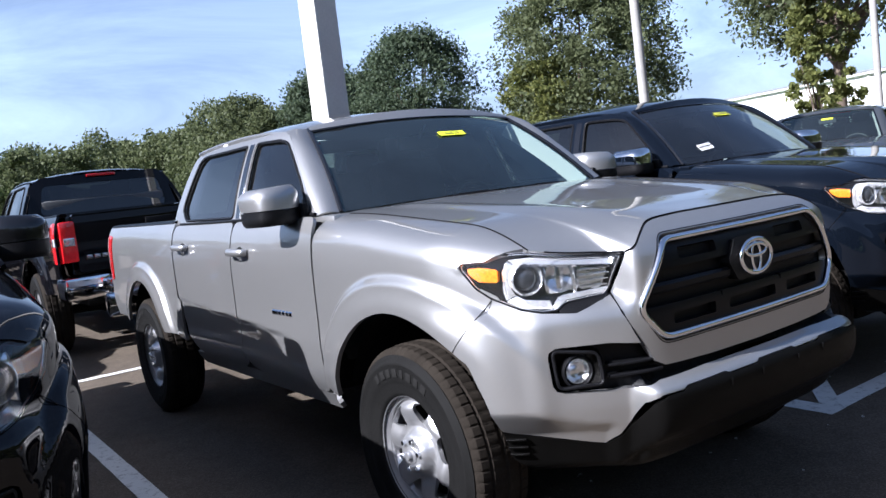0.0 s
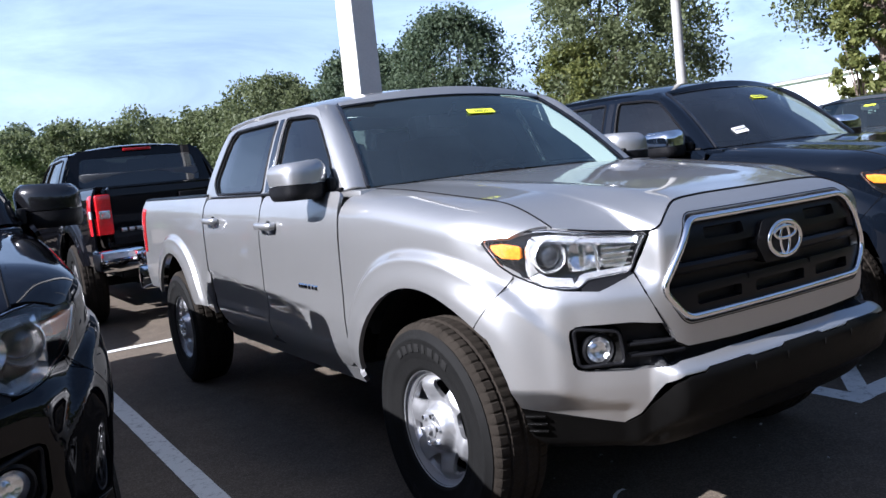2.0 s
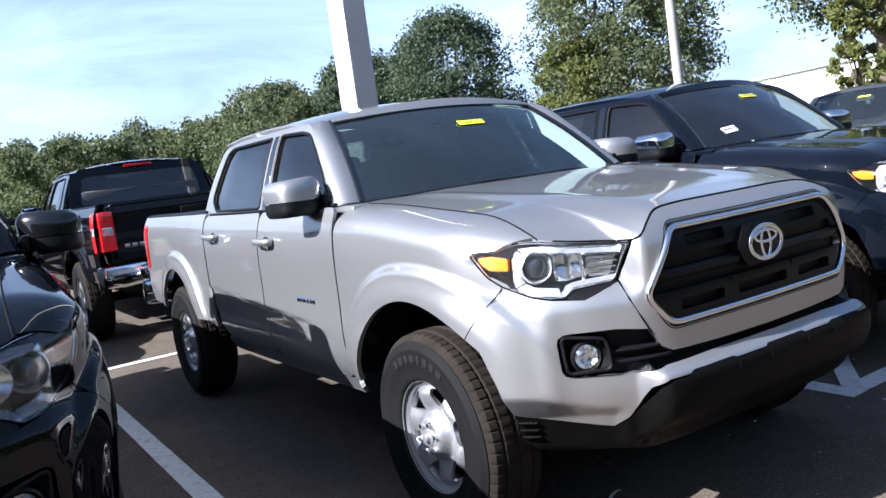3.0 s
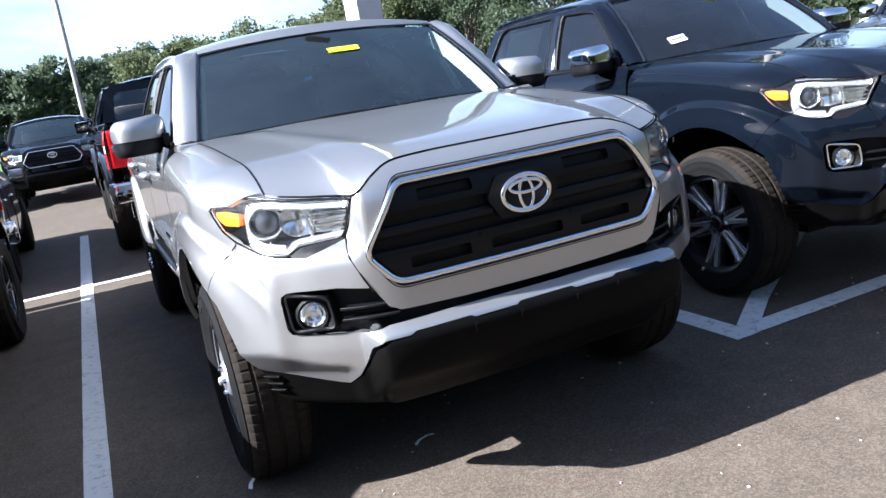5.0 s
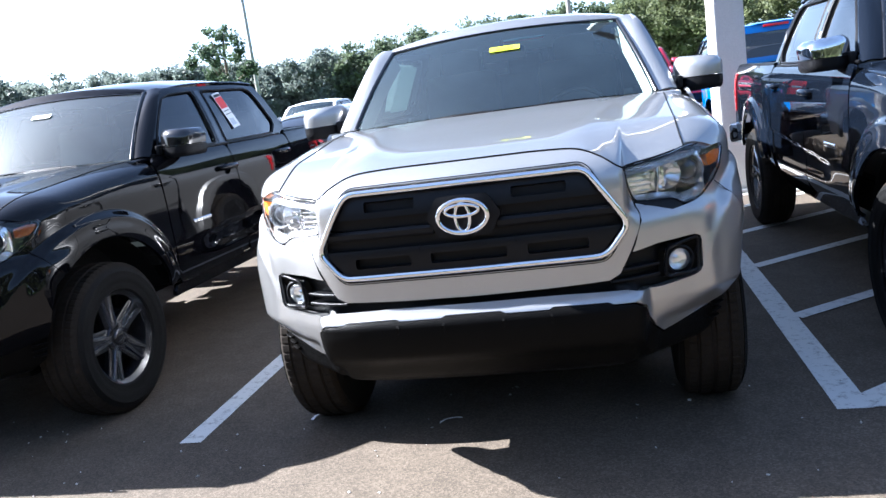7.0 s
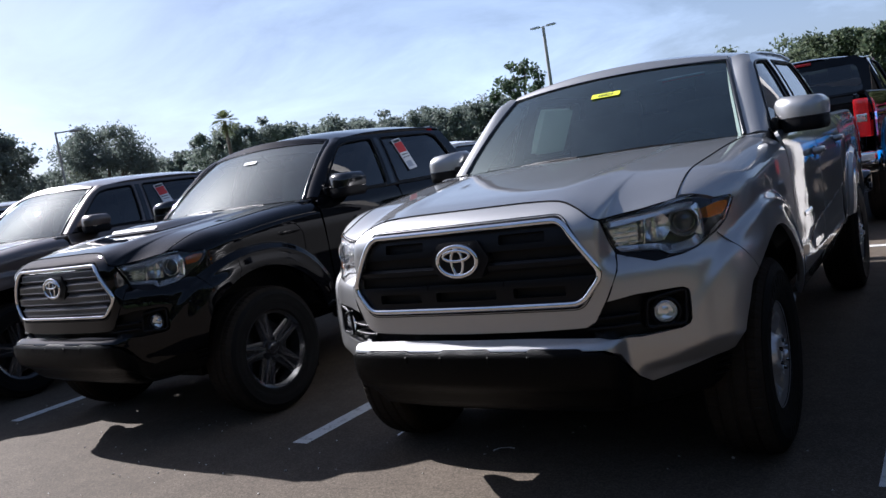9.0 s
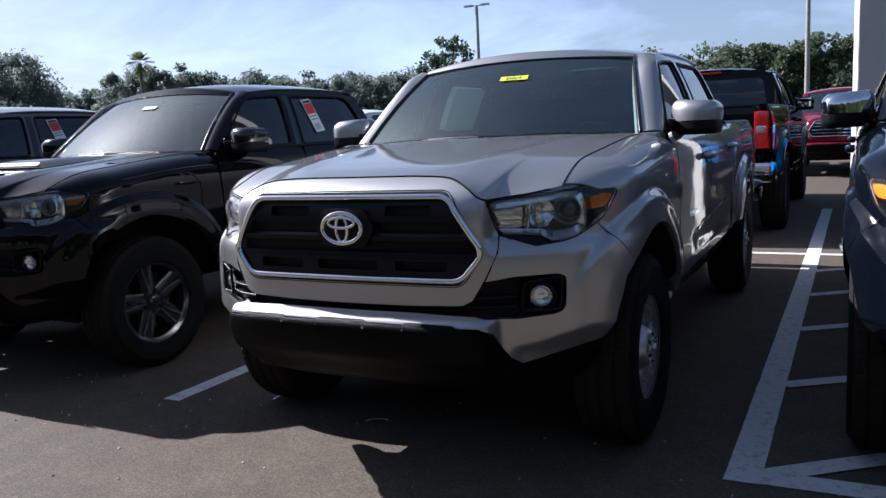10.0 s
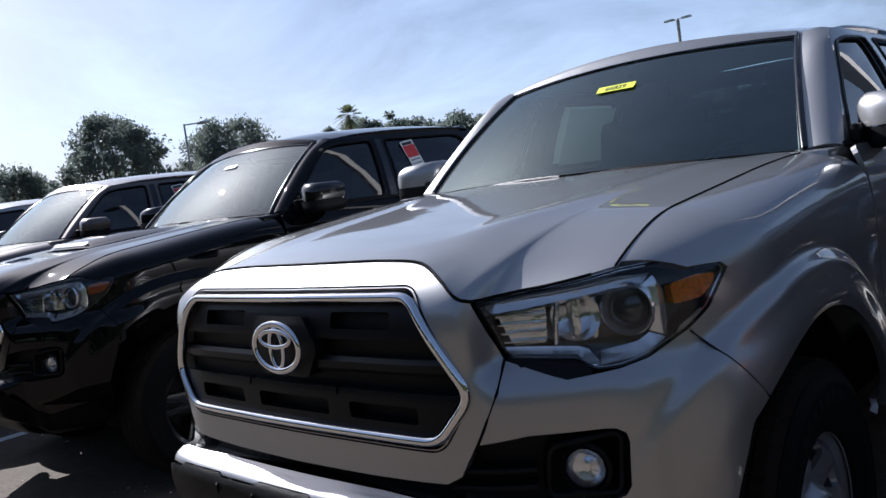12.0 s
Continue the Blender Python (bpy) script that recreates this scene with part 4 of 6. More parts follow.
def cab(side, k):
    g = lambda y, z, off=0.0: green(y, z, off, side)
    key = "cab" + k
    kit(key, "cab_side", patch("cab_side", CAB, g, .03, [WIN_F, WIN_R], .03), "paint")
    kit("glass", "front_side_window", patch("side_window", WIN_F, lambda y, z: g(y, z, -.012), .06, rim=.004), "glassdark", key)
    kit("glass", "rear_side_window", patch("side_window", WIN_R, lambda y, z: g(y, z, -.012), .06, rim=.004), "glassdark", key)
    kit("trimin", "cab_trim", patch("cab_trim", CAB, lambda y, z: g(y, z, -.036), .06, [WIN_F, WIN_R], 0, up=(-side, 0, 0)), "cabin", key, "dark inner trim")
    for lp in (WIN_F, WIN_R):
        kit("seal", "window_seal", tube("window_seal", [g(y, z, -.001) for y, z in dense(lp, .03)], .008, True, 5), "plastic", key)
    post = [(1.452, 1.262), (1.506, 1.618), (1.558, 1.618), (1.508, 1.262)]
    kit("post", "door_post", patch("door_post", post, lambda y, z: g(y, z, .003), .05, rim=.006), "gloss", key)
    kit("belt", "belt_moulding", tube("belt_moulding", [g(y, 1.252, .004) for y in np.linspace(.70, 2.40, 20)], .008, sides=6), "plastic", key)
    # front pillar face between windscreen and cab side
    edge = spline([(y, z) for y, z in CAB[:6]], 8)

    def pillar(a, v):
        i = v * (len(edge) - 1)
        j = min(max(int(i), 0), len(edge) - 2)
        e = edge[j] + (edge[j + 1] - edge[j]) * (i - j)
        p, q = Vector(screen_at(side * 1.0, v)), Vector(g(e[0], e[1]))
        f = min(1.0, max(0.0, a / .2))
        m = p.lerp(q, f) + Vector((side * .45, -.65, .55)) * (.016 * math.sin(math.pi * f))
        return tuple(m)

    kit("pillar", "windscreen_pillar", patch("windscreen_pillar", [(0, 0), (.2, 0), (.2, 1), (0, 1)], pillar, .02, rim=.01, up=(side * .2, -.7, .7)), "paint", key)
    kit("seal", "screen_seal", tube("screen_seal", [screen_at(side * .995, v, .003) for v in np.linspace(0, 1, 14)], .010, sides=6), "gloss", key)
    kit("rail", "roof_moulding", tube("roof_moulding", [(side * .694, y, roof_at(.694, y)[2] + .001) for y in np.linspace(1.16, 2.42, 20)], .009, sides=6), "paint", key)


both(cab)
_roof = [(x, 1.110 + .043 * (x / .59) ** 2) for x in np.linspace(-.605, .605, 21)] + [(.66, 1.165), (.695, 1.20), (.705, 1.3), (.705, 2.33), (.69, 2.42), (.64, 2.47), (0, 2.50), (-.64, 2.47), (-.69, 2.42), (-.705, 2.33), (-.705, 1.3), (-.695, 1.20), (-.66, 1.165)]
kit("roof", "roof", patch("roof", _roof, roof_at, .045, rim=.02, up=(0, 0, 1)), "paint")
kit("liner", "headliner", patch("headliner", [(-.60, 1.15), (.60, 1.15), (.60, 2.4), (-.60, 2.4)], lambda x, y: roof_at(x, y, -.045), .1, rim=.0, up=(0, 0, -1)), "headliner")
_top_u = [(u, .905 + .05 * u * u) for u in np.linspace(1, -1, 21)]
_scr = [(-1, 0.0), (1, 0.0)] + _top_u
_head = [(-1, 1.0)] + [(u, v + .004) for u, v in reversed(_top_u)] + [(1, 1.0)]
kit("header", "roof_header", patch("roof_header", _head, lambda u, v: screen_at(u, v, .004 + .012 * smooth(.9, 1.0, v)), .04, rim=.012, up=(0, -.6, .8)), "paint")
for _sd in (1, -1):
    kit("pillartrim", "pillar_trim", patch("pillar_trim", [(0, .04), (.085, .04), (.085, .92), (0, .92)], lambda a, v: screen_at(_sd * (.975 - .3 * a), v, -.012 - a), .05, rim=0, up=(-_sd, 0, 0)), "pillarin")
kit("screen", "windscreen", patch("windscreen", _scr, lambda u, v: screen_at(u, v), .07, rim=.006, up=(0, -.6, .8)), "glassfront")
kit("band", "screen_band", tube("screen_band", [screen_at(u, .900 + .05 * u * u, .003) for u in np.linspace(-.98, .98, 24)], .006, sides=6, flat=.6), "gloss", "screen")


def back_at(x, z, off=0.0):
    return (x, 2.575 - .20 * max(0, z - 1.25) - .05 * (abs(x) / .8) ** 4 + off, z)


_bk = [(-.86, .62), (.86, .62), (.86, 1.25), (.80, 1.42), (.70, 1.62), (.60, 1.685), (-.60, 1.685), (-.70, 1.62), (-.80, 1.42), (-.86, 1.25)]
_bw = rounded([(-.66, 1.30), (.66, 1.30), (.60, 1.60), (-.60, 1.60)], .06)
kit("back", "cab_back", patch("cab_back", _bk, back_at, .06, [_bw], .03, up=(0, 1, 0)), "paint")
kit("backwin", "rear_window", patch("rear_window", _bw, lambda x, z: back_at(x, z, -.008), .1, rim=.004, up=(0, 1, 0)), "glassdark")
kit("brake", "high_brake_lamp", box("high_brake_lamp", (0, 2.505, 1.672), (.30, .03, .028), .006), "red")

# bed
BED = [(sy(2.475), 1.262), (sy(4.24), 1.268), (sy(4.27), 1.15), (sy(4.255), .72), (sy(4.20), .60), (sy(3.80), .60)] + arch(ARCH_R, 24, 156, n=34) + [(sy(2.66), .60), (sy(2.475), .56)]


def bed(side, k):
    key = "bed" + k
    kit(key, "bed_side", patch("bed_side", loop_s(BED, side), shell, .025, rim=.02, rings=[flare_ring(ARCH_R, .635, side)]), "paint")
    kit("bedrail", "bed_rail", tube("bed_rail", [(side * (.84 - .055 * smooth(2.5, 4.4, y)), y, 1.262) for y in np.linspace(2.50, 4.23, 12)], .045, sides=8, flat=.35), "trim", key)
    kit("inner", "inner_panel", box("inner_panel", (side * .74, 3.36, 1.0), (.05, 1.74, .5), .01), "paint", key)
    tl = rounded([(4.12, 1.20), (4.285, 1.21), (4.29, .87), (4.16, .87)], .03)

    def tail(y, z, off=0.0):
        p = shell(side * sy(min(y, 4.26)), z, .008 + off)
        over = max(0.0, y - 4.22)
        return (p[0] - side * over * 2.2, p[1] + min(over, .04) * .6, p[2])

    kit("tail" + k, "tail_lamp", patch("tail_lamp", tl, tail, .02, rim=.03), "red", "", "red tail lamp with a clear reversing insert")
    ins = rounded([(4.17, 1.075), (4.27, 1.08), (4.27, 1.01), (4.18, 1.01)], .015)
    kit("tailc", "reversing_lamp", patch("reversing_lamp", ins, lambda y, z: tail(y, z, .004), .02, rim=.004), "reflector", "tail" + k)
    rear = box("tail_lamp_rear", (side * .775, 4.285, 1.04), (.13, .06, .34), .02)
    kit("tailb", "rear_face", rear, "red", "tail" + k)
    kit("tailbc", "rear_insert", box("rear_insert", (side * .775, 4.316, 1.04), (.09, .012, .07), .005), "reflector", "tail" + k)


both(bed)
kit("floor", "bed_floor", box("bed_floor", (0, 3.38, .78), (1.5, 1.76, .04), .006), "trim")
kit("bulk", "bed_front", box("bed_front", (0, 2.52, .98), (1.56, .04, .52), .008), "paint")


def gate_at(x, z, off=0.0):
    return (x, 4.29 + .012 * math.cos(z * 9) + off - .02 * smooth(1.18, 1.26, z), z)


kit("gate", "tailgate", patch("tailgate", rounded([(-.72, .78), (.72, .78), (.72, 1.262), (-.72, 1.262)], .02), gate_at, .04, rim=.05, up=(0, 1, 0)), "paint")
kit("gateh", "tailgate_handle", box("tailgate_handle", (0, 4.315, 1.14), (.24, .03, .07), .01), "plastic", "gate")
for i, w in enumerate((.05, .05, .05)):
    kit("gateb", "badge_bar", box("badge_bar", (.50 + .065 * i - .3 * 0, 4.312, .90), (w, .008, .035), .003), "chrome", "gate", "plain chrome badge bar")
kit("rearbumper", "rear_bumper", joined("rear_bumper", [box("b", (0, 4.42, .64), (1.1, .16, .16), .03), box("b", (.72, 4.38, .66), (.40, .20, .19), .04, pose(0, 0, 0, 0, 0, 12)), box("b", (-.72, 4.38, .66), (.40, .20, .19), .04, pose(0, 0, 0, 0, 0, -12))]), "chrome")
kit("step", "bumper_step", box("bumper_step", (0, 4.42, .728), (1.0, .13, .012), .004), "plastic", "rearbumper")
kit("plate", "plate_recess", box("plate_recess", (0, 4.495, .63), (.34, .02, .12), .006), "plastic", "rearbumper")

# running gear and dark underside
# the low box at z .37 is added to keep sun off the ground beneath
kit("chassis", "chassis", joined("chassis", [box("c", (0, 1.8, .52), (1.30, 4.6, .10), .02), box("c", (.45, 2.0, .46), (.10, 4.5, .14), .02), box("c", (-.45, 2.0, .46), (.10, 4.5, .14), .02), box("c", (0, .25, .62), (1.3, .8, .50), .03), box("c", (0, .18, .37), (1.24, .95, .13), .03), box("c", (0, -.40, .66), (1.25, .18, .42), .03),
                                             box("c", (0, 1.55, .58), (1.66, 1.75, .16), .03)]), "well")
kit("axle", "rear_axle", tube("a", [(-.75, 3.24, .385), (-.16, 3.24, .385), (0, 3.24, .385), (.16, 3.24, .385), (.75, 3.24, .385)], [.045, .05, .14, .05, .045]), "well")
for c in (ARCH_F, ARCH_R):
    for side in (1, -1):
        verts, faces = [], []
        n = 24
        for i in range(n + 1):
            a = radians(20 + 142 * i / n)
            rr = .53 - (.085 * smooth(115, 150, math.degrees(a)) if c == ARCH_F else 0)
            for x in (.55, .875 if rr > .5 else .835):
                verts.append((side * x, c + rr * math.cos(a), ARCH_Z + rr * math.sin(a)))
            verts.append((side * .55, c, ARCH_Z + .1))
        for i in range(n):
            faces.append((3 * i, 3 * i + 1, 3 * i + 4, 3 * i + 3))
            faces.append((3 * i, 3 * i + 3, 3 * i + 2))
        kit("liner", "wheel_liner", finish("wheel_liner", verts, faces), "well")

# hidden plates added behind the front tyres to stop sun leaking underneath
for side in (1, -1):
    kit("sun_block", "sun_block_plate", box("sun_block_plate", (side * .66, .46, .28), (.012, .32, .34), .004), "well")

for side in (1, -1):
    kit("corner", "cowl_corner", box("cowl_corner", (side * .785, .645, 1.222), (.13, .20, .045), .018), "paint")

# cabin
kit("dash", "dashboard", joined("dashboard", [box("d", (0, .86, 1.10), (1.44, .42, .26), .07), box("d", (0, .70, 1.19), (1.36, .30, .08), .03), box("d", (.36, 1.0, 1.19), (.36, .16, .10), .04)]), "cabin")
kit("cabinfloor", "cabin_floor", box("cabin_floor", (0, 1.6, .66), (1.6, 1.9, .06), .01), "cabin")
_st = [(.36 + .19 * math.cos(a), 1.12 + .19 * math.sin(a) * .42, 1.13 + .19 * math.sin(a) * .9) for a in np.linspace(0, 2 * math.pi, 33)[:-1]]
kit("wheelin", "steering_wheel", joined("steering_wheel", [tube("r", _st, .015, True), box("h", (.36, 1.11, 1.12), (.16, .06, .13), .02), box("h", (.36, 1.11, 1.12), (.36, .03, .04), .008)]), "cabin")
for x in (-.36, .36):
    kit("seat", "front_seat", joined("front_seat", [box("s", (x, 1.52, .90), (.50, .50, .16), .06), box("s", (x, 1.80, 1.18), (.48, .16, .62), .07, pose(0, 0, 0, -12)), box("s", (x, 1.88, 1.53), (.26, .11, .19), .05, pose(0, 0, 0, -8)), tube("p", [(x - .06, 1.86, 1.42), (x - .06, 1.87, 1.50)], .008), tube("p", [(x + .06, 1.86, 1.42), (x + .06, 1.87, 1.50)], .008)]), "seat")
kit("bench", "rear_bench", joined("rear_bench", [box("s", (0, 2.20, .92), (1.3, .42, .16), .05), box("s", (0, 2.44, 1.20), (1.3, .14, .52), .06, pose(0, 0, 0, -8))] + [box("s", (x, 2.45, 1.50), (.24, .09, .14), .04) for x in (-.42, 0, .42)]), "seat")
kit("mirrorin", "interior_mirror", joined("interior_mirror", [box("m", (0, 1.14, 1.535), (.24, .04, .07), .018), tube("m", [(0, 1.12, 1.56), (0, 1.06, 1.615)], .010)]), "cabin")


# door mirrors
def mirror(side, k):
    key = "mirror" + k

    def mould(z0, z1, top):
        """A rounded housing between two heights: outline in plan, drawn in at top and bottom."""
        plan = spline([(.846, .80), (.862, .745), (.92, .702), (1.00, .690), (1.052, .716), (1.070, .79), (1.070, .870), (1.05, .886), (.88, .886), (.852, .868)], 5, True)
        plan = np.stack([.852 + (plan[:, 0] - .846) * 1.0, plan[:, 1] + .055], 1)
        c = plan.mean(0)
        levels = np.concatenate([np.linspace(0, .5, 4), np.linspace(.6, 1, 7)])
        verts, faces = [], []
        for t in levels:
            z = z0 + (z1 - z0) * t
            if top:
                w = 1.02 - .26 * max(0.0, (t - .45) / .55) ** 2.8 - .03 * (1 - t) ** 4
            else:
                w = .88 + .12 * min(1.0, t * 2.5) ** .5
            for p in plan:
                q = c + (p - c) * w
                verts.append((side * q[0], q[1] + .012 * t * top, z - .007 * t * top * (q[0] - .95) / .1))
        m = len(plan)
        for i in range(len(levels) - 1):
            for j in range(m):
                h = (j + 1) % m
                faces.append((i * m + j, i * m + h, (i + 1) * m + h, (i + 1) * m + j))
        faces += [tuple(range(m)), tuple((len(levels) - 1) * m + j for j in range(m))]
        bm = bmesh.new()
        vs = [bm.verts.new(v) for v in verts]
        for f in faces:
            bm.faces.new([vs[i] for i in f])
        bmesh.ops.recalc_face_normals(bm, faces=bm.faces)
        return to_mesh("cap", bm, 50)

    kit(key, "door_mirror", joined("door_mirror", [mould(1.224, 1.286, False), tube("arm", [(side * .855, .85, 1.262), (side * .89, .855, 1.258), (side * .95, .845, 1.252)], [.042, .034, .02], sides=8, flat=.8), box("foot", (side * .864, .82, 1.275), (.03, .14, .06), .012)]), "plastic")
    kit("cap", "mirror_cap", mould(1.290, 1.386, True), "mirror", key)
    kit("mglass", "mirror_glass", box("mirror_glass", (side * .965, .945, 1.315), (.17, .008, .11), .003), "chrome", key)


both(mirror)

# hood scoop of the sport trim
_sc = bmesh.new()
_scv = []
for v, h in ((.40, .004), (.44, .030), (.60, .034), (.85, .004)):
    row = []
    for u in np.linspace(-.30, .30, 13):
        e = 1 - smooth(.20, .30, abs(u))
        p = hood_at(u, v)
        row.append(_sc.verts.new((p[0], p[1], p[2] + .002 + h * e)))
    _scv.append(row)
for i in range(len(_scv) - 1):
    for j in range(12):
        _sc.faces.new((_scv[i][j], _scv[i][j + 1], _scv[i + 1][j + 1], _scv[i + 1][j]))
kit("scoop", "hood_scoop", to_mesh("hood_scoop", _sc, 30), "paint", "", "raised hood scoop", "scoop")
kit("scoopm", "scoop_mouth", patch("scoop_mouth", [(-.22, .415), (.22, .415), (.22, .435), (-.22, .435)], lambda u, v: (hood_at(u, v)[0], hood_at(u, v)[1] - .004, hood_at(u, v)[2] + .004 + (v - .40) * .8), .03, rim=0, up=(0, -1, 0)), "plastic", "scoop", "", "scoop")


# ---- wheels ----
def tyre_meshes(seg, every, bead=.205):
    """Side walls from the bead outwards, and the tread."""
    prof = [(.214, -.095), (.221, -.106), (.229, -.112), (.233, -.111), (.255, -.120), (.262, -.119), (.268, -.122), (.30, -.125), (.322, -.124), (.327, -.126), (.333, -.125), (.336, -.122), (.358, -.112)]
    prof = [(.358 - (.358 - a) * (.358 - bead) / (.358 - .214), b) for a, b in prof]
    wall = lathe("tyre", prof + [(.30, -.02), (.30, .02)] + [(r, -a) for r, a in reversed(prof)], "x", 64, 50)
    tread = [(a, .91 * b) for a, b in [(.352, -.121), (.370, -.113), (.381, -.100), (.384, -.070), (.3775, -.065), (.3775, -.059), (.387, -.054), (.387, -.012), (.379, -.007), (.379, .007), (.387, .012), (.387, .054), (.3775, .059), (.3775, .065), (.384, .070), (.381, .100), (.370, .113), (.352, .121)]]

    def cut(i, k):
        edge = k in (1, 2, 3, 14, 15, 16)
        centre = k in (6, 7, 10, 11)
        if edge and i % every == 0:
            return -.0045
        if centre and (i + (every // 2 if k < 8 else 0) + k % 2) % every == 0:
            return -.0045
        return 0.0

    return wall, lathe("tread", tread, "x", seg, 30, cut)


TYRE_WALL, TYRE_TREAD = tyre_meshes(396, 6)
TYRE_BARS = []
for _w in (.018, .026, .030):
    _bm = bmesh.new()
    box_bm(_bm, (0, 0, 0), (.003, _w, .030), .001, Matrix.Translation((.1255, 0, .295)))
    TYRE_BARS.append(to_mesh("raised_bar", _bm))
WALLS = {"steel": TYRE_WALL, "twin": tyre_meshes(32, 4, .235)[0], "chrome": tyre_meshes(32, 4, .252)[0], "alloy": tyre_meshes(32, 4, .225)[0]}
GROW = {"steel": .96, "twin": 1.095, "chrome": 1.175, "alloy": 1.05}
_, FAR_TREAD = tyre_meshes(160, 4)
BARREL = lathe("rim_barrel", [(.214, .098), (.222, .104), (.224, .098), (.212, .088), (.198, .080), (.192, .040), (.186, -.06), (.20, -.10)], "x", 48, 50)
# disc made wide enough that no sun leaks through the wheel
DRUM = lathe("brake_disc", [(.0, .0), (.176, .0), (.176, -.03), (.0, -.03)], "x", 32, 40)


def spokes(count, inner, outer, r0, r1, x0, x1, depth, twin=0.0, waist=1.0):
    """Spokes from the hub to the rim: widths at both ends; a twin spoke is split into two legs."""
    bm = bmesh.new()
    for i in range(count):
        a = 2 * math.pi * i / count + .2
        legs = ((-twin, -twin * 1.15), (twin, twin * 1.15)) if twin else ((0.0, 0.0),)
        for t0, t1 in legs:
            rows = []
            for t in np.linspace(0, 1, 7):
                r = r0 + (r1 - r0) * t
                w = (inner + (outer - inner) * t) * (1 - (1 - waist) * math.sin(math.pi * t))
                off = t0 + (t1 - t0) * t
                x = x0 + (x1 - x0) * t ** 1.5
                row = []
                for y, dx in ((-w, -depth), (-w, -.006), (-w * .7, 0), (w * .7, 0), (w, -.006), (w, -depth)):
                    q = Vector((x + dx, r, y + off * r / r1))
                    q.rotate(Euler((a, 0, 0)))
                    row.append(bm.verts.new(q))
                rows.append(row)
            for p, q in zip(rows, rows[1:]):
                for k in range(5):
                    bm.faces.new((p[k], p[k + 1], q[k + 1], q[k]))
    bmesh.ops.recalc_face_normals(bm, faces=bm.faces)
    return to_mesh("spokes", bm, 35)


def hub_mesh(r, x, bulge):
    return lathe("hub", [(r, x - .05), (r, x - .008), (r * .92, x), (r * .55, x + bulge * .3), (r * .5, x + bulge), (r * .42, x + bulge + .004), (0, x + bulge + .006)], "x", 32, 40)


def lugs(r, x):
    """One lug nut, and where it sits."""
    bm = bmesh.new()
    g = bmesh.ops.create_cone(bm, cap_ends=True, segments=8, radius1=.011, radius2=.009, depth=.02)
    bmesh.ops.transform(bm, matrix=pose(x, 0, r, 0, 90, 0), verts=g["verts"])
    return to_mesh("lug_nut", bm, 30)


def steel_disc():
    """A pressed wheel face with six rounded windows."""
    holes = []
    for i in range(6):
        a0 = 2 * math.pi * i / 6
        pts = [(r * math.cos(a0 + d), r * math.sin(a0 + d)) for r, d in ((.116, -.06), (.150, -.22), (.186, -.29), (.193, 0), (.186, .29), (.150, .22), (.116, .06))]
        holes.append(rounded(pts, .014, 3))
    outer = [(.203 * math.cos(a), .203 * math.sin(a)) for a in np.linspace(0, 2 * math.pi, 61)[:-1]]
    f = knots([(0, .112), (.068, .112), (.078, .106), (.086, .070), (.10, .064), (.13, .074), (.165, .082), (.19, .072), (.21, .066)])

    def surf(y, z):
        r = math.hypot(y, z)
        a = math.atan2(z, y)
        rib = .5 - .5 * math.cos(6 * a)
        return (soft(f, r, .01) + .016 * rib * smooth(.09, .12, r) * (1 - smooth(.17, .2, r)), y, z)

    return patch("wheel_face", outer, surf, .012, holes, .016, up=(1, 0, 0))


WHEELS = {
    "steel": ([("wheel_face", steel_disc(), SATIN_METAL), ("hub_cap", hub_mesh(.034, .116, .012), SATIN_METAL), ("lug_nut", lugs(.055, .113), CHROME)], SATIN_METAL),
    "twin": ([("spokes", spokes(5, .011, .009, .05, .200, .070, .086, .035, .026), MACHINED), ("spoke_back", spokes(5, .048, .05, .05, .20, .060, .072, .03), DARK_ALLOY), ("hub_cap", hub_mesh(.072, .068, .014), DARK_ALLOY), ("lug_nut", lugs(.056, .068), DARK_ALLOY)], DARK_ALLOY),
    "chrome": ([("spokes", spokes(6, .012, .010, .05, .200, .072, .088, .04, .024), CHROME_WHEEL), ("spoke_back", spokes(6, .044, .046, .05, .20, .056, .066, .03), DARK_ALLOY), ("hub_cap", hub_mesh(.070, .068, .018), GLOSS_BLACK), ("lug_nut", lugs(.054, .070), CHROME)], DARK_ALLOY),
    "alloy": ([("spokes", spokes(5, .03, .034, .05, .202, .070, .086, .04, 0, .8), SATIN_METAL), ("hub_cap", hub_mesh(.075, .068, .014), SATIN_METAL), ("lug_nut", lugs(.058, .068), CHROME)], SATIN_METAL),
}

# ---- putting pickups together ----
MESHES = {}


def dressed(mesh, mat):
    """The mesh with this one material, made once for each pair."""
    key = (mesh.name, mat.name)
    if key not in MESHES:
        me = mesh if not mesh.materials else mesh.copy()
        if me is mesh:
            me.materials.append(mat)
        else:
            me.materials[0] = mat
        MESHES[key] = me
    return MESHES[key]


def put(name, mesh, mat, parent, label=""):
    ob = new(name, dressed(mesh, mat))
    if parent is not None:
        ob.parent = parent
    if label:
        tagged(ob, label)
    return ob


def part(name, bm, mat, parent, label=""):
    return put(name, to_mesh(name, bm), mat, parent, label)


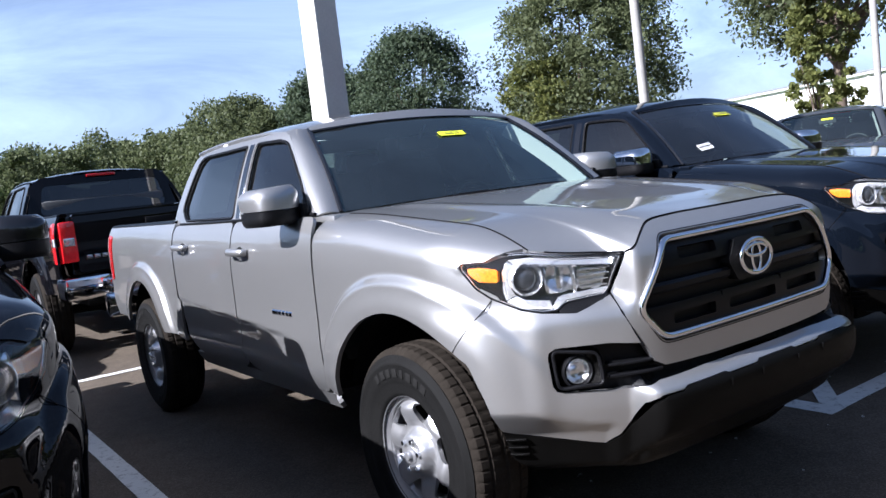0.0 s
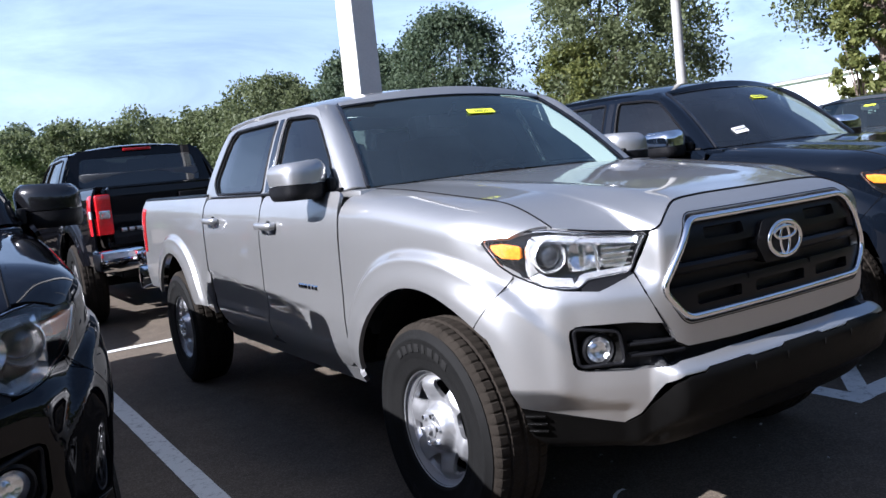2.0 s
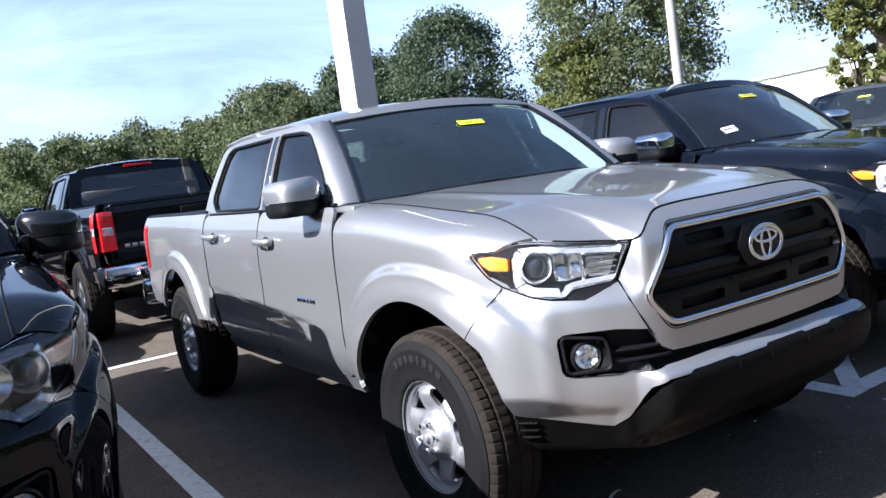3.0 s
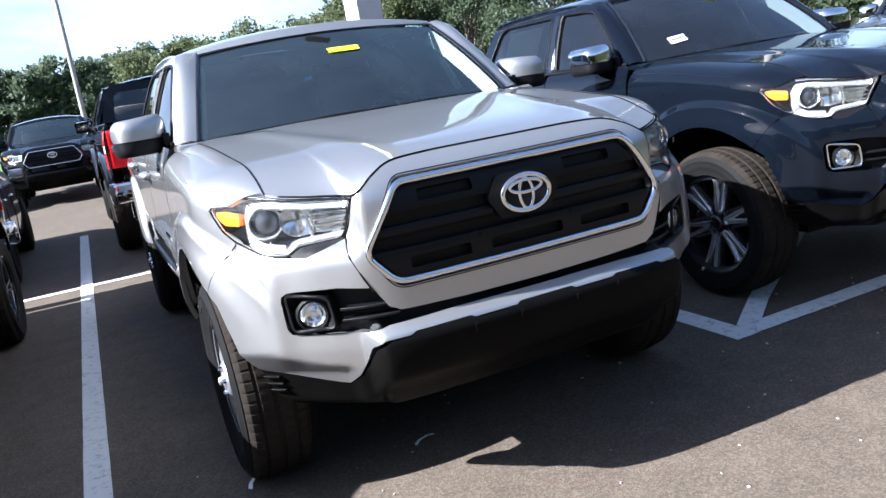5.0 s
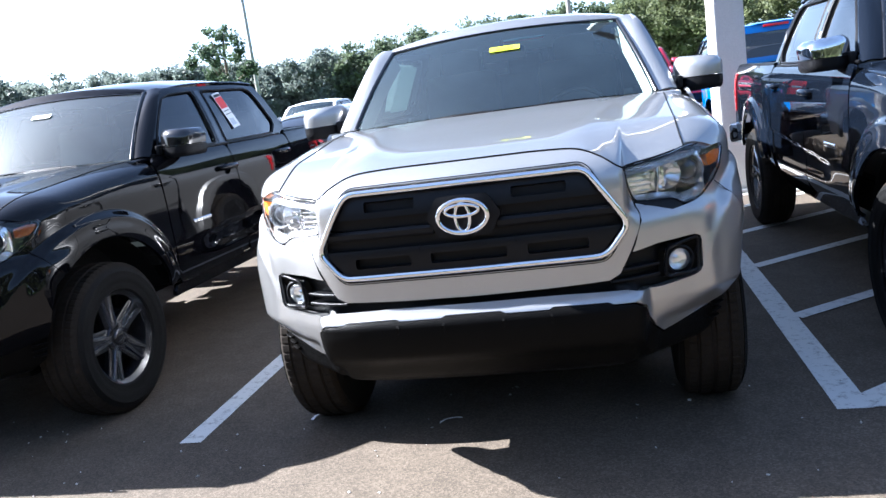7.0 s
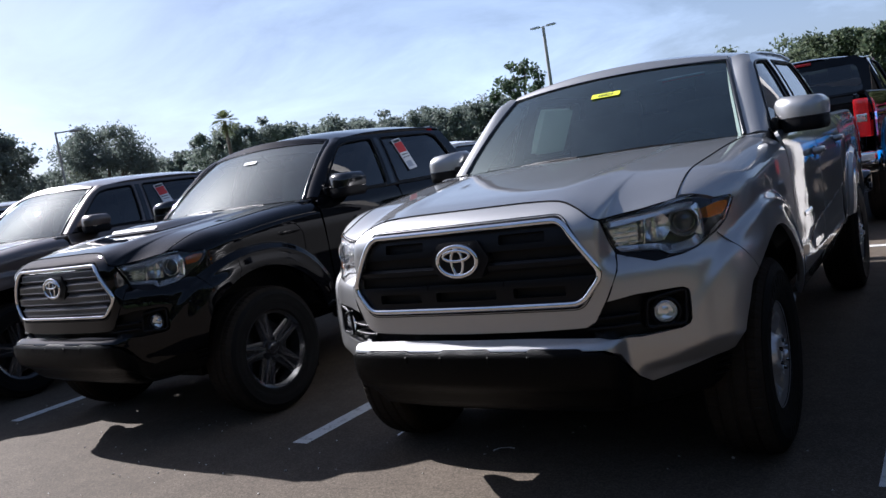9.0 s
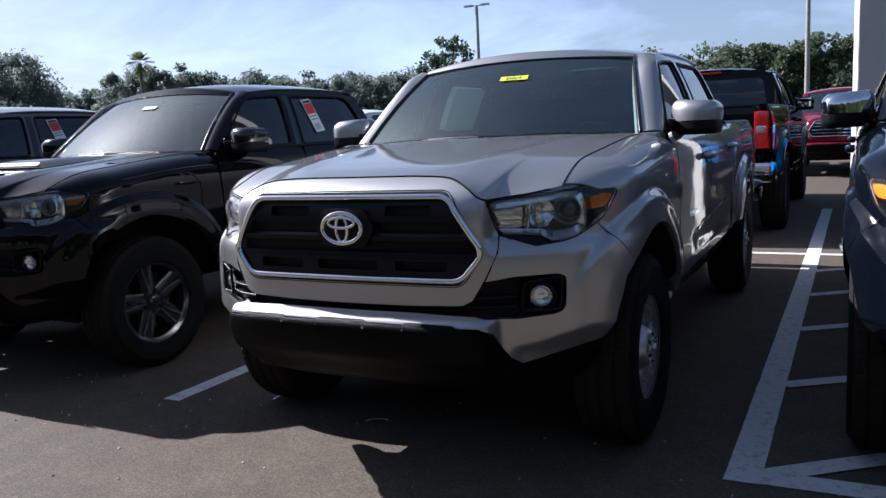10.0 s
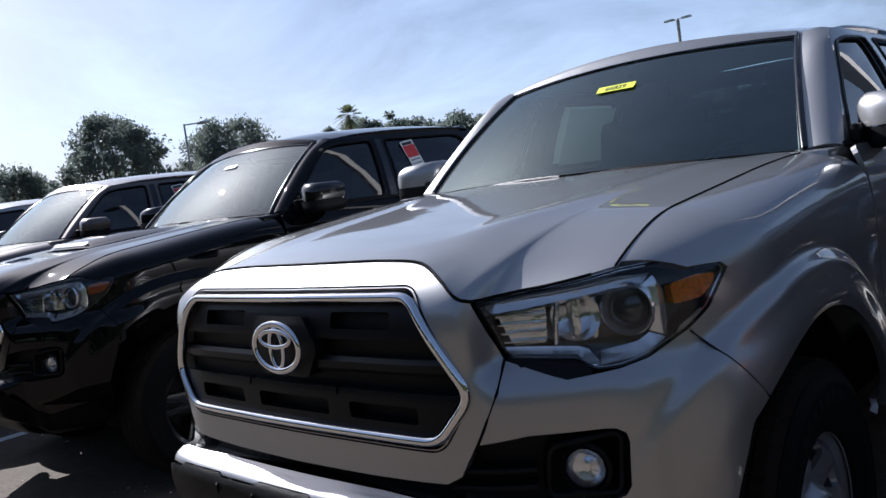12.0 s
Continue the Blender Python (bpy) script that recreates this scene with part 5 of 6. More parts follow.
def wheel(parent, x, y, style, spin, near):
    side = 1 if x > 0 else -1
    hold = new("wheel")
    hold.parent = parent
    hold.matrix_basis = pose(x, y, .387, 0, 0, 0 if side > 0 else 180) @ pose(0, 0, 0, spin)
    put("tyre", WALLS[style], RUBBER, hold, "black rubber tyre")
    if near and style == "steel":
        for a0 in (-43, 137.5):
            for i, w in enumerate((2, 1, 2, 0, 2, 1, 2, 1)):
                put("raised_bar", TYRE_BARS[w], RUBBER_MARK, hold).matrix_basis = pose(0, 0, 0, a0 + 8.6 * i)
    put("tread", TYRE_TREAD if near else FAR_TREAD, TREAD, hold, "dusty tyre tread")
    faces, rim = WHEELS[style]
    g = Matrix.Diagonal((1, GROW[style], GROW[style], 1))
    put("rim", BARREL, rim, hold).matrix_basis = g
    # behind steel wheels the disc is coloured near black for the shade in their windows
    put("brake_disc", DRUM, WELL if style == "steel" else DARK_ALLOY, hold)
    for name, me, mat in faces:
        for i in range(6 if name == "lug_nut" else 1):
            ob = put(name, me, mat, hold)
            ob.matrix_basis = pose(0, 0, 0, 60 * i + 30) @ g if name == "lug_nut" else g
    return hold


def pickup(name, label, group, place, paint, trims=("bars",), wheels="steel", mirror="paint", handle="paint", fogtrim=None, trim=None, scale=(1, 1, 1), spin=0.0, amber=None, glassf=None):
    base = new(name)
    base.matrix_basis = place @ Matrix.Diagonal((*scale, 1))
    tagged(base, label, "pickup truck", group)
    roles = {"paint": paint, "plastic": PLASTIC, "chrome": CHROME, "satin": SATIN_METAL, "meshbar": MESH_METAL, "trim": trim or PLASTIC_GREY, "gloss": GLOSS_BLACK, "bar": SATIN_BLACK, "gap": SHUT_LINE, "lens": LENS, "reflector": REFLECTOR, "rib": REFLECTOR, "pipe": LIGHT_PIPE,
             "projector": PROJECTOR, "housing": LAMP_HOUSING, "amber": amber or AMBER, "glassdark": GLASS_DARK, "glassfront": glassf or GLASS_FRONT, "red": RED_LENS, "well": WELL, "cabin": CABIN, "seat": SEAT, "headliner": HEADLINER, "pillarin": HEADLINER if group == ROW else CABIN, "shadowgap": paint,
             "handle": paint if handle == "paint" else handle, "mirror": paint if mirror == "paint" else mirror, "fogtrim": fogtrim or PLASTIC}
    made = {}
    for key, nm, mesh, role, under, lab, only in KIT:
        if only and only not in trims:
            continue
        made[key] = put(nm, mesh, roles[role], made.get(under, base), lab)
        if role in ("lens", "glassfront"):
            made[key].visible_shadow = False
    for x in (.812, -.812):
        for y, k in ((0.05, 0), (3.237, 1)):
            wheel(base, x, y, wheels, spin + 37 * k + (11 if x > 0 else 0), group == ROW and abs(place[0][3]) < 4)
    return base


def loft(name, stations, angle=40):
    """A closed skin through half sections (y, [(x, z), ...]), mirrored over the middle."""
    bm = bmesh.new()
    rows = []
    for y, half in stations:
        rows.append([bm.verts.new((x, y, z)) for x, z in half] + [bm.verts.new((-x, y, z)) for x, z in reversed(half)])
    for a, b in zip(rows, rows[1:]):
        for i in range(len(a)):
            j = (i + 1) % len(a)
            bm.faces.new((a[i], b[i], b[j], a[j]))
    bm.faces.new(rows[0])
    bm.faces.new(list(reversed(rows[-1])))
    bmesh.ops.recalc_face_normals(bm, faces=bm.faces)
    return to_mesh(name, bm, angle)


def sedan(label, group, place, paint):
    """A low saloon car with its tail at y = 0 and its nose at y = 4.6."""
    base = new("saloon_car")
    base.matrix_basis = place
    tagged(base, label, "car", group)
    keys = spline([(.0, .70, .80, .92), (.07, .80, .88, 1.02), (.35, .88, .93, 1.075), (.9, .90, .93, 1.07), (1.5, .905, .93, 1.00), (3.0, .905, .92, .98), (3.5, .90, .90, .965), (4.1, .87, .83, .88), (4.45, .78, .73, .78), (4.6, .62, .60, .64)], 4, False)
    skin = [(y, [(w * .90, .20 if .2 < y < 4.4 else .32), (w * .985, .34), (w, .55), (w * .985, .72), (w * .965, zs), (w * .90, zs + (zt - zs) * .62), (w * .74, zt), (w * .35, zt + .018), (.001, zt + .022)]) for y, w, zs, zt in keys]
    part_of = lambda nm, me, mat, lab="": put(nm, me, mat, base, lab)
    part_of("body", loft("saloon_body", skin), paint)
    cab = spline([(.72, .66, 1.075), (1.05, .64, 1.24), (1.45, .61, 1.375), (2.0, .62, 1.425), (2.5, .61, 1.415), (2.9, .60, 1.32), (3.5, .62, .985)], 4, False)
    part_of("window_glass", loft("saloon_glass", [(y, [(.83, .93), (w + (.83 - w) * .45, .93 + (z - .93) * .6), (w, max(z - .035, .94)), (w * .72, z - .008), (.001, z + .004)]) for y, w, z in cab]), GLOSS_BLACK, "dark windows all round")
    part_of("roof", loft("saloon_roof", [(y, [(w + .012, z - .055), (w + .008, z - .030), (w * .72, z + .002), (.001, z + .014), (.0005, z - .06)]) for y, w, z in cab if 1.3 < y < 2.75]), paint)
    for side in (1, -1):
        for pts, rad in (([(.80, .76, .98), (.70, .95, 1.17), (.625, 1.35, 1.34)], .045), ([(.84, 2.02, .93), (.74, 2.04, 1.18), (.63, 2.06, 1.40)], .03), ([(.84, 3.46, .95), (.72, 3.10, 1.16), (.61, 2.72, 1.365)], .03)):
            part_of("pillar", tube("pillar", [(side * x, y, z) for x, y, z in pts], rad, sides=8, flat=.7), paint)
        part_of("tail_lamp", box("tail_lamp", (side * .70, .045, .87), (.26, .10, .13), .03, pose(0, 0, 0, -8, 0, side * 24)), RED_LENS, "red tail lamp")
        part_of("side_mirror", box("side_mirror", (side * .97, 3.02, 1.02), (.17, .11, .11), .04), paint)
        for y in (1.72, 2.62):
            part_of("door_handle", box("door_handle", (side * .895, y, .80), (.03, .17, .028), .01), CHROME)
        for y in (1.52, 2.42, 3.30):
            part_of("panel_gap", tube("panel_gap", [(side * .893, y, .30), (side * .907, y, .55), (side * .890, y, .92)], .004, sides=6), SHUT_LINE)
        for y in (.95, 3.68):
            well = lathe("wheel_well", [(0, .006), (.36, .006), (.368, -.01), (.36, -.12)], "x", 40)
            part_of("wheel_well", well, WELL).matrix_basis = pose(side * .902, y, .335, 0, 0, 0 if side > 0 else 180)
            wheel(base, side * .82, y, "alloy", 20 * y, False).matrix_basis = pose(side * .82, y, .325, 0, 0, 0 if side > 0 else 180) @ Matrix.Scale(.84, 4)
    part_of("bumper_insert", box("bumper_insert", (0, .045, .36), (1.2, .10, .12), .03), PLASTIC)
    part_of("blank_plate", box("blank_plate", (0, .03, .72), (.32, .10, .16), .008), SATIN_METAL)
    return base


def sticker(name, label, category, base_pose, size, mat, lines=(), ink=INK, text=""):
    """A thin paper sheet with plain bars of print, or with readable figures."""
    bm = bmesh.new()
    box_bm(bm, (0, 0, 0), (size[0], .0016, size[1]), 0)
    ob = tagged(new(name, to_mesh(name, bm)), label, category)
    ob.data.materials.append(mat)
    ob.matrix_basis = base_pose
    for x, z, w, h, m in lines:
        b = bmesh.new()
        box_bm(b, (x, -.0014, z), (w, .0012, h), 0)
        put("print_bar", to_mesh("print_bar", b), m, ob)
    if text:
        cu = bpy.data.curves.new("figures", "FONT")
        cu.body, cu.size, cu.align_x, cu.align_y, cu.extrude = text, size[1] * .92, "CENTER", "CENTER", .0004
        tmp = bpy.data.objects.new("figures", cu)
        scene.collection.objects.link(tmp)
        me = bpy.data.meshes.new_from_object(tmp.evaluated_get(bpy.context.evaluated_depsgraph_get()))
        bpy.data.objects.remove(tmp)
        fig = put("figures", me, ink, ob, "dark hand-written figures")
        fig.matrix_basis = pose(0, -.0016, -.002, 90, 0, 0)
    return ob


def on_screen(place, u, v, lean=0.0, scale=1.0):
    """A pose on the windscreen of a pickup at place, facing out."""
    p = Vector(screen_at(u, v, .006))
    du = (Vector(screen_at(u + .02, v)) - Vector(screen_at(u - .02, v))).normalized()
    dv = (Vector(screen_at(u, v + .02)) - Vector(screen_at(u, v - .02))).normalized()
    n = du.cross(dv)
    dv = n.cross(du)
    m = Matrix((du, -n, dv)).transposed().to_4x4()
    m.translation = p
    return place @ m @ pose(0, 0, 0, 0, lean, 0)


def on_side(place, y, z, side, lean=0.0):
    p = Vector(green(y, z, -.004, side))
    du = Vector((0, side, 0))
    dv = (Vector(green(y, z + .02, 0, side)) - Vector(green(y, z - .02, 0, side))).normalized()
    n = du.cross(dv)
    m = Matrix((du, -n, dv)).transposed().to_4x4()
    m.translation = p
    return place @ m @ pose(0, 0, 0, 0, lean, 0)


ROW = "pickups parked in the front row"
BACK = "vehicles parked in the second row"
FAR = "vehicles parked in the far row"
P_SILVER, P_RIGHT, P_LEFT = pose(.008, 0, 0), pose(2.58, .25, 0), pose(-2.905, .20, 0, 0, 0, -2.2)
pickup("silver_pickup", "silver double-cab pickup with black grille and steel wheels", ROW, P_SILVER, PAINT_SILVER, ("bars",), "steel", spin=14)
pickup("black_pickup", "glossy black pickup with chrome mirrors and chrome wheels", ROW, P_RIGHT, PAINT_NAVY, ("chrome",), "chrome", CHROME, "paint", CHROME, spin=5, glassf=GLASS_CLEAN)
pickup("black_pickup", "glossy black sport pickup with mesh grille and scooped hood", ROW, P_LEFT, PAINT_BLACK, ("mesh", "scoop"), "twin", GLOSS_BLACK, "paint", None, spin=9, amber=AMBER_DARK, glassf=GLASS_DUSTY)
P_LEFT2 = pose(-5.80, .22, 0)
pickup("grey_pickup", "bronze-grey sport pickup with scooped hood", ROW, P_LEFT2, PAINT_BRONZE, ("mesh", "scoop"), "twin", spin=3, glassf=GLASS_DUSTY)
pickup("silver_pickup", "pale silver pickup in the row of parked trucks", ROW, pose(-8.60, .25, 0), PAINT_SILVER, ("bars",), "alloy")
pickup("black_pickup", "black pickup at the end of the row", ROW, pose(-11.4, .3, 0), PAINT_BLACK, ("bars",), "alloy")
P_RIGHT2 = pose(8.3, 3.7, 0, 0, 0, -70)
pickup("grey_pickup", "dark grey pickup turned towards the row", ROW, P_RIGHT2, PAINT_GREY, ("chrome",), "alloy", CHROME)
# second row, tails towards the first
TUNDRA = (1.075, 1.14, 1.09)


def tail_in(x, tail_y, sc):
    """Facing away, with its rear end at tail_y."""
    return pose(x, tail_y + 4.48 * sc[1], 0, 0, 0, 180)


pickup("black_full_size_pickup", "black full-size pickup with chrome rear bumper", BACK, tail_in(-.04, 5.50, TUNDRA), PAINT_BLACK, ("chrome",), "alloy", scale=(1.075, 1.14, 1.12))
pickup("blue_pickup", "bright blue pickup with red tail lamps", BACK, tail_in(2.72, 5.6, (1, 1, 1)), PAINT_BLUE, ("bars",), "twin", trim=PLASTIC)
pickup("white_pickup", "white pickup in the second row", BACK, tail_in(-5.8, 5.5, (1, 1, 1)), PAINT_WHITE, ("bars",), "alloy")
pickup("silver_pickup", "silver pickup in the second row", BACK, tail_in(-8.7, 5.5, (1, 1, 1)), PAINT_SILVER, ("bars",), "alloy")
sedan("silver saloon car with dark windows, parked nose away", BACK, pose(-2.95, 5.25, 0), PAINT_SILVER)
# far row, noses towards the camera
pickup("black_full_size_pickup", "black full-size pickup facing the lane", FAR, pose(-1.75, 16.7, 0) , PAINT_BLACK, ("bars",), "alloy", scale=TUNDRA)
pickup("red_full_size_pickup", "dark red full-size pickup with a chrome grille", FAR, pose(1.35, 16.0, 0), PAINT_RED, ("chrome",), "alloy", scale=TUNDRA)
pickup("black_pickup", "black pickup facing the lane in the far row", FAR, pose(-4.45, 16.2, 0), PAINT_BLACK, ("bars",), "alloy")
pickup("white_pickup", "white pickup in the far row", FAR, pose(-7.3, 17.2, 0), PAINT_WHITE, ("bars",), "alloy")

# stickers
_pl = [(-.062 + .031 * i, 0, .020, .026, INK) for i in range(5)]
sticker("price_tag", "yellow stock tag inside the windscreen", "sticker", on_screen(P_SILVER, .05, .635), (.155, .038), YELLOW, text="66829")
sticker("price_tag", "yellow stock tag inside the windscreen", "sticker", on_screen(P_RIGHT, .05, .66), (.155, .038), YELLOW, _pl)
sticker("inspection_card", "white card with green print on the windscreen", "sticker", on_screen(P_RIGHT, -.67, .19, -6), (.11, .056), PAPER, [(0, .016, .095, .007, SATIN_METAL), (0, .002, .10, .010, INK), (0, -.013, .07, .007, SATIN_METAL)])
sticker("price_tag", "pale stock tag inside the windscreen", "sticker", on_screen(P_LEFT, .05, .66), (.13, .035), PAPER)
sticker("price_tag", "yellow stock tag inside the windscreen", "sticker", on_screen(P_RIGHT2, .05, .66), (.155, .038), YELLOW, _pl)
for pl in (P_LEFT, P_LEFT2):
    sticker("window_sheet", "white and red price sheet on the rear side window", "sheet", on_side(pl, 1.78, 1.47, 1, -8), (.115, .27), PAPER, [(0, .058, .105, .085, PAPER_RED), (0, .115, .09, .02, INK), (0, -.005, .09, .006, INK), (0, -.03, .09, .005, INK), (-.01, -.09, .07, .05, SATIN_METAL)])
sticker("window_sheet", "pale price sheet on the rear side window", "sheet", on_side(P_SILVER, 1.98, 1.45, -1, 0) @ pose(0, .03, 0), (.46, .30), PAPER_THIN)

sticker("window_sheet", "pale price sheet on the rear side window", "sheet", on_side(P_RIGHT, 1.98, 1.45, -1, 0) @ pose(0, .03, 0), (.46, .30), PAPER_THIN)

# ---- ground ----
def asphalt():
    m = bpy.data.materials.new("asphalt")
    m.use_nodes = True
    n, l = m.node_tree.nodes, m.node_tree.links
    p = n["Principled BSDF"]
    p.inputs["Roughness"].default_value = 0.88
    p.inputs["Specular IOR Level"].default_value = 0.25
    tc = n.new("ShaderNodeTexCoord")

    def noise_tex(scale, detail, rough=0.6):
        t = n.new("ShaderNodeTexNoise")
        t.inputs["Scale"].default_value, t.inputs["Detail"].default_value, t.inputs["Roughness"].default_value = scale, detail, rough
        l.new(tc.outputs["Object"], t.inputs["Vector"])
        return t

    stone = n.new("ShaderNodeTexVoronoi")
    stone.inputs["Scale"].default_value = 150.0
    l.new(tc.outputs["Object"], stone.inputs["Vector"])
    r1 = n.new("ShaderNodeValToRGB")
    r1.color_ramp.elements[0].color = (0.066, 0.053, 0.040, 1)
    r1.color_ramp.elements[1].color = (0.130, 0.105, 0.079, 1)
    e = r1.color_ramp.elements.new(0.5)
    e.color = (0.088, 0.071, 0.053, 1)
    sep = n.new("ShaderNodeSeparateColor")
    l.new(stone.outputs["Color"], sep.inputs["Color"])
    l.new(sep.outputs["Red"], r1.inputs["Fac"])
    big, mid = noise_tex(0.55, 6.0), noise_tex(6.0, 8.0)
    prev = r1.outputs["Color"]
    for t, lo, hi in ((big, 0.86, 1.13), (mid, 0.84, 1.14)):
        r = n.new("ShaderNodeMapRange")
        r.inputs["From Min"].default_value, r.inputs["From Max"].default_value = 0.3, 0.7
        r.inputs["To Min"].default_value, r.inputs["To Max"].default_value = lo, hi
        l.new(t.outputs["Fac"], r.inputs["Value"])
        v = n.new("ShaderNodeVectorMath")
        v.operation = "SCALE"
        l.new(prev, v.inputs[0])
        l.new(r.outputs["Result"], v.inputs["Scale"])
        prev = v.outputs["Vector"]
    l.new(prev, p.inputs["Base Color"])
    b = n.new("ShaderNodeBump")
    b.inputs["Strength"].default_value, b.inputs["Distance"].default_value = 0.35, 0.003
    l.new(stone.outputs["Distance"], b.inputs["Height"])
    l.new(b.outputs["Normal"], p.inputs["Normal"])
    return m


def line_paint():
    m = bpy.data.materials.new("line_paint")
    m.use_nodes = True
    n, l = m.node_tree.nodes, m.node_tree.links
    p = n["Principled BSDF"]
    p.inputs["Roughness"].default_value = 0.75
    tc = n.new("ShaderNodeTexCoord")
    t = n.new("ShaderNodeTexNoise")
    t.inputs["Scale"].default_value, t.inputs["Detail"].default_value, t.inputs["Roughness"].default_value = 22.0, 9.0, 0.75
    l.new(tc.outputs["Object"], t.inputs["Vector"])
    r = n.new("ShaderNodeValToRGB")
    r.color_ramp.elements[0].position, r.color_ramp.elements[0].color = 0.30, (0.20, 0.19, 0.18, 1)
    r.color_ramp.elements[1].position, r.color_ramp.elements[1].color = 0.48, (0.62, 0.62, 0.60, 1)
    l.new(t.outputs["Fac"], r.inputs["Fac"])
    l.new(r.outputs["Color"], p.inputs["Base Color"])
    b = n.new("ShaderNodeBump")
    b.inputs["Strength"].default_value, b.inputs["Distance"].default_value = 0.35, 0.004
    l.new(t.outputs["Fac"], b.inputs["Height"])
    l.new(b.outputs["Normal"], p.inputs["Normal"])
    return m


ASPHALT, LINE = asphalt(), line_paint()
GRASS = material("grass", (0.075, 0.13, 0.03), 0.9, grain=0.35, grain_size=30, blotch=0.3, blotch_size=0.6, bump=0.8, bump_size=60)
CONCRETE = material("concrete", (0.42, 0.40, 0.37), 0.85, grain=0.12, grain_size=90, blotch=0.15, blotch_size=2, bump=0.3, bump_size=120)
BARK = material("bark", (0.13, 0.10, 0.075), 0.9, grain=0.3, grain_size=40, blotch=0.25, blotch_size=4, bump=0.8, bump_size=30)
POLE_PAINT = material("pole_paint", (0.60, 0.58, 0.55), 0.6, grain=0.05, grain_size=60, blotch=0.08, blotch_size=1.5)
POLE_DARK = material("weathered_pole", (0.30, 0.29, 0.27), 0.7, grain=0.15, grain_size=50, blotch=0.15, blotch_size=2)
WALL_WHITE = material("white_wall", (0.78, 0.78, 0.77), 0.7, grain=0.02, grain_size=20, blotch=0.05, blotch_size=0.5)
METAL_GREY = material("galvanised_metal", (0.40, 0.41, 0.42), 0.45, 0.7, blotch=0.1, blotch_size=4)


def sheet(name, x0, x1, y0, y1, z, mat, kind="structure", label="", category=""):
    bm = bmesh.new()
    vs = [bm.verts.new(p) for p in ((x0, y0, z), (x1, y0, z), (x1, y1, z), (x0, y1, z))]
    bm.faces.new(vs)
    ob = tagged(put(name, to_mesh(name, bm), mat, None), label, category, "", kind)
    return ob


sheet("ground", -1500, 1500, -1500, 1500, -0.06, GRASS, label="grass ground round the car park", category="ground")
bm = bmesh.new()
box_bm(bm, (-6, 6, -0.05), (86, 74, 0.10), 0)
tagged(put("road", to_mesh("road", bm), ASPHALT, None), "worn asphalt of the car park", "asphalt", kind="structure")


def stripe(points, width=0.10, z=0.004):
    """A painted line along points on the ground, with slightly uneven edges."""
    p = [Vector((*q, 0)) for q in points]
    bm = bmesh.new()
    for a, b in zip(p, p[1:]):
        d = (b - a).normalized()
        s = Vector((-d.y, d.x, 0)) * width / 2
        n = max(1, int((b - a).length / 0.12))
        prev = None
        for i in range(n + 1):
            c = a.lerp(b, i / n)
            w1, w2 = 1 + .05 * noise.noise(c * 9), 1 + .05 * noise.noise(c * 9 + Vector((7, 3, 1)))
            cur = (bm.verts.new(c + s * w1 + Vector((0, 0, z))), bm.verts.new(c - s * w2 + Vector((0, 0, z))))
            if prev:
                bm.faces.new((prev[1], cur[1], cur[0], prev[0]))
            prev = cur
    return bm


def painted(points, width=0.10, z=0.004):
    tagged(put("parking_line", to_mesh("parking_line", stripe(points, width, z)), LINE, None), "worn white painted parking line on asphalt", "road marking", "parking lines", "structure")


LANE_X = [-1.442 + 2.77 * k for k in (-4, -3, -2, -1, 0, 1)]
for x in LANE_X[:5]:
    painted([(x, -.27), (x + .02, 9.15)], .105)
painted([(1.315, -.262), (1.33, 9.05)], .125)
painted([(4.9, -.2), (4.9, 9.1)], .105)
for x in (7.67, 10.4):
    painted([(x, -.2), (x, 9.1)], .105)
# this white cross bar stands where a strip of sunlit asphalt parts the rows' shadows
painted([(-14, 5.0), (12, 5.0)], .10, .006)
# hatched strip beside the stall
painted([(1.36, -.20), (4.85, -.16)], .12, .006)
for y in (.92, 2.05, 3.1, 4.1):
    painted([(1.37, y), (4.8, y + 2.35)], .09, .006)
painted([(1.40, -.17), (1.75, .10), (4.8, 2.2)], .10, .008)
# a few crumbs of litter and leaves on the asphalt
random.seed(4)
_cr = bmesh.new()
for i in range(260):
    x, y = random.uniform(-4.5, 3.0), random.uniform(-2.6, 0.2)
    s = random.uniform(.003, .009)
    g = bmesh.ops.create_icosphere(_cr, subdivisions=1, radius=s)
    bmesh.ops.transform(_cr, matrix=pose(x, y, s * .3, random.uniform(0, 90), 0, random.uniform(0, 360)) @ Matrix.Diagonal((1, .7, .45, 1)), verts=g["verts"])
tagged(put("gravel", to_mesh("gravel", _cr), CONCRETE, None), "scattered pale grit on the asphalt", "grit", kind="stuff")
for x, y, r in ((-.26, -.18, 20), (-.9, -.05, 60)):
    b = bmesh.new()
    rows = [(-.05, 0, .004), (-.02, .008, .012), (.02, .009, .012), (.05, .004, .006)]
    vs = [(b.verts.new((u, -.008 + v, h)), b.verts.new((u, .008 + v, h * .6 + .003))) for u, v, h in rows]
    for p, q in zip(vs, vs[1:]):
        b.faces.new((p[0], q[0], q[1], p[1]))
    ob = tagged(put("paper_scrap", to_mesh("paper_scrap", b), PAPER, None), "small curled white paper scrap on asphalt", "litter")
    ob.matrix_basis = pose(x, y, .003, 0, 0, r)


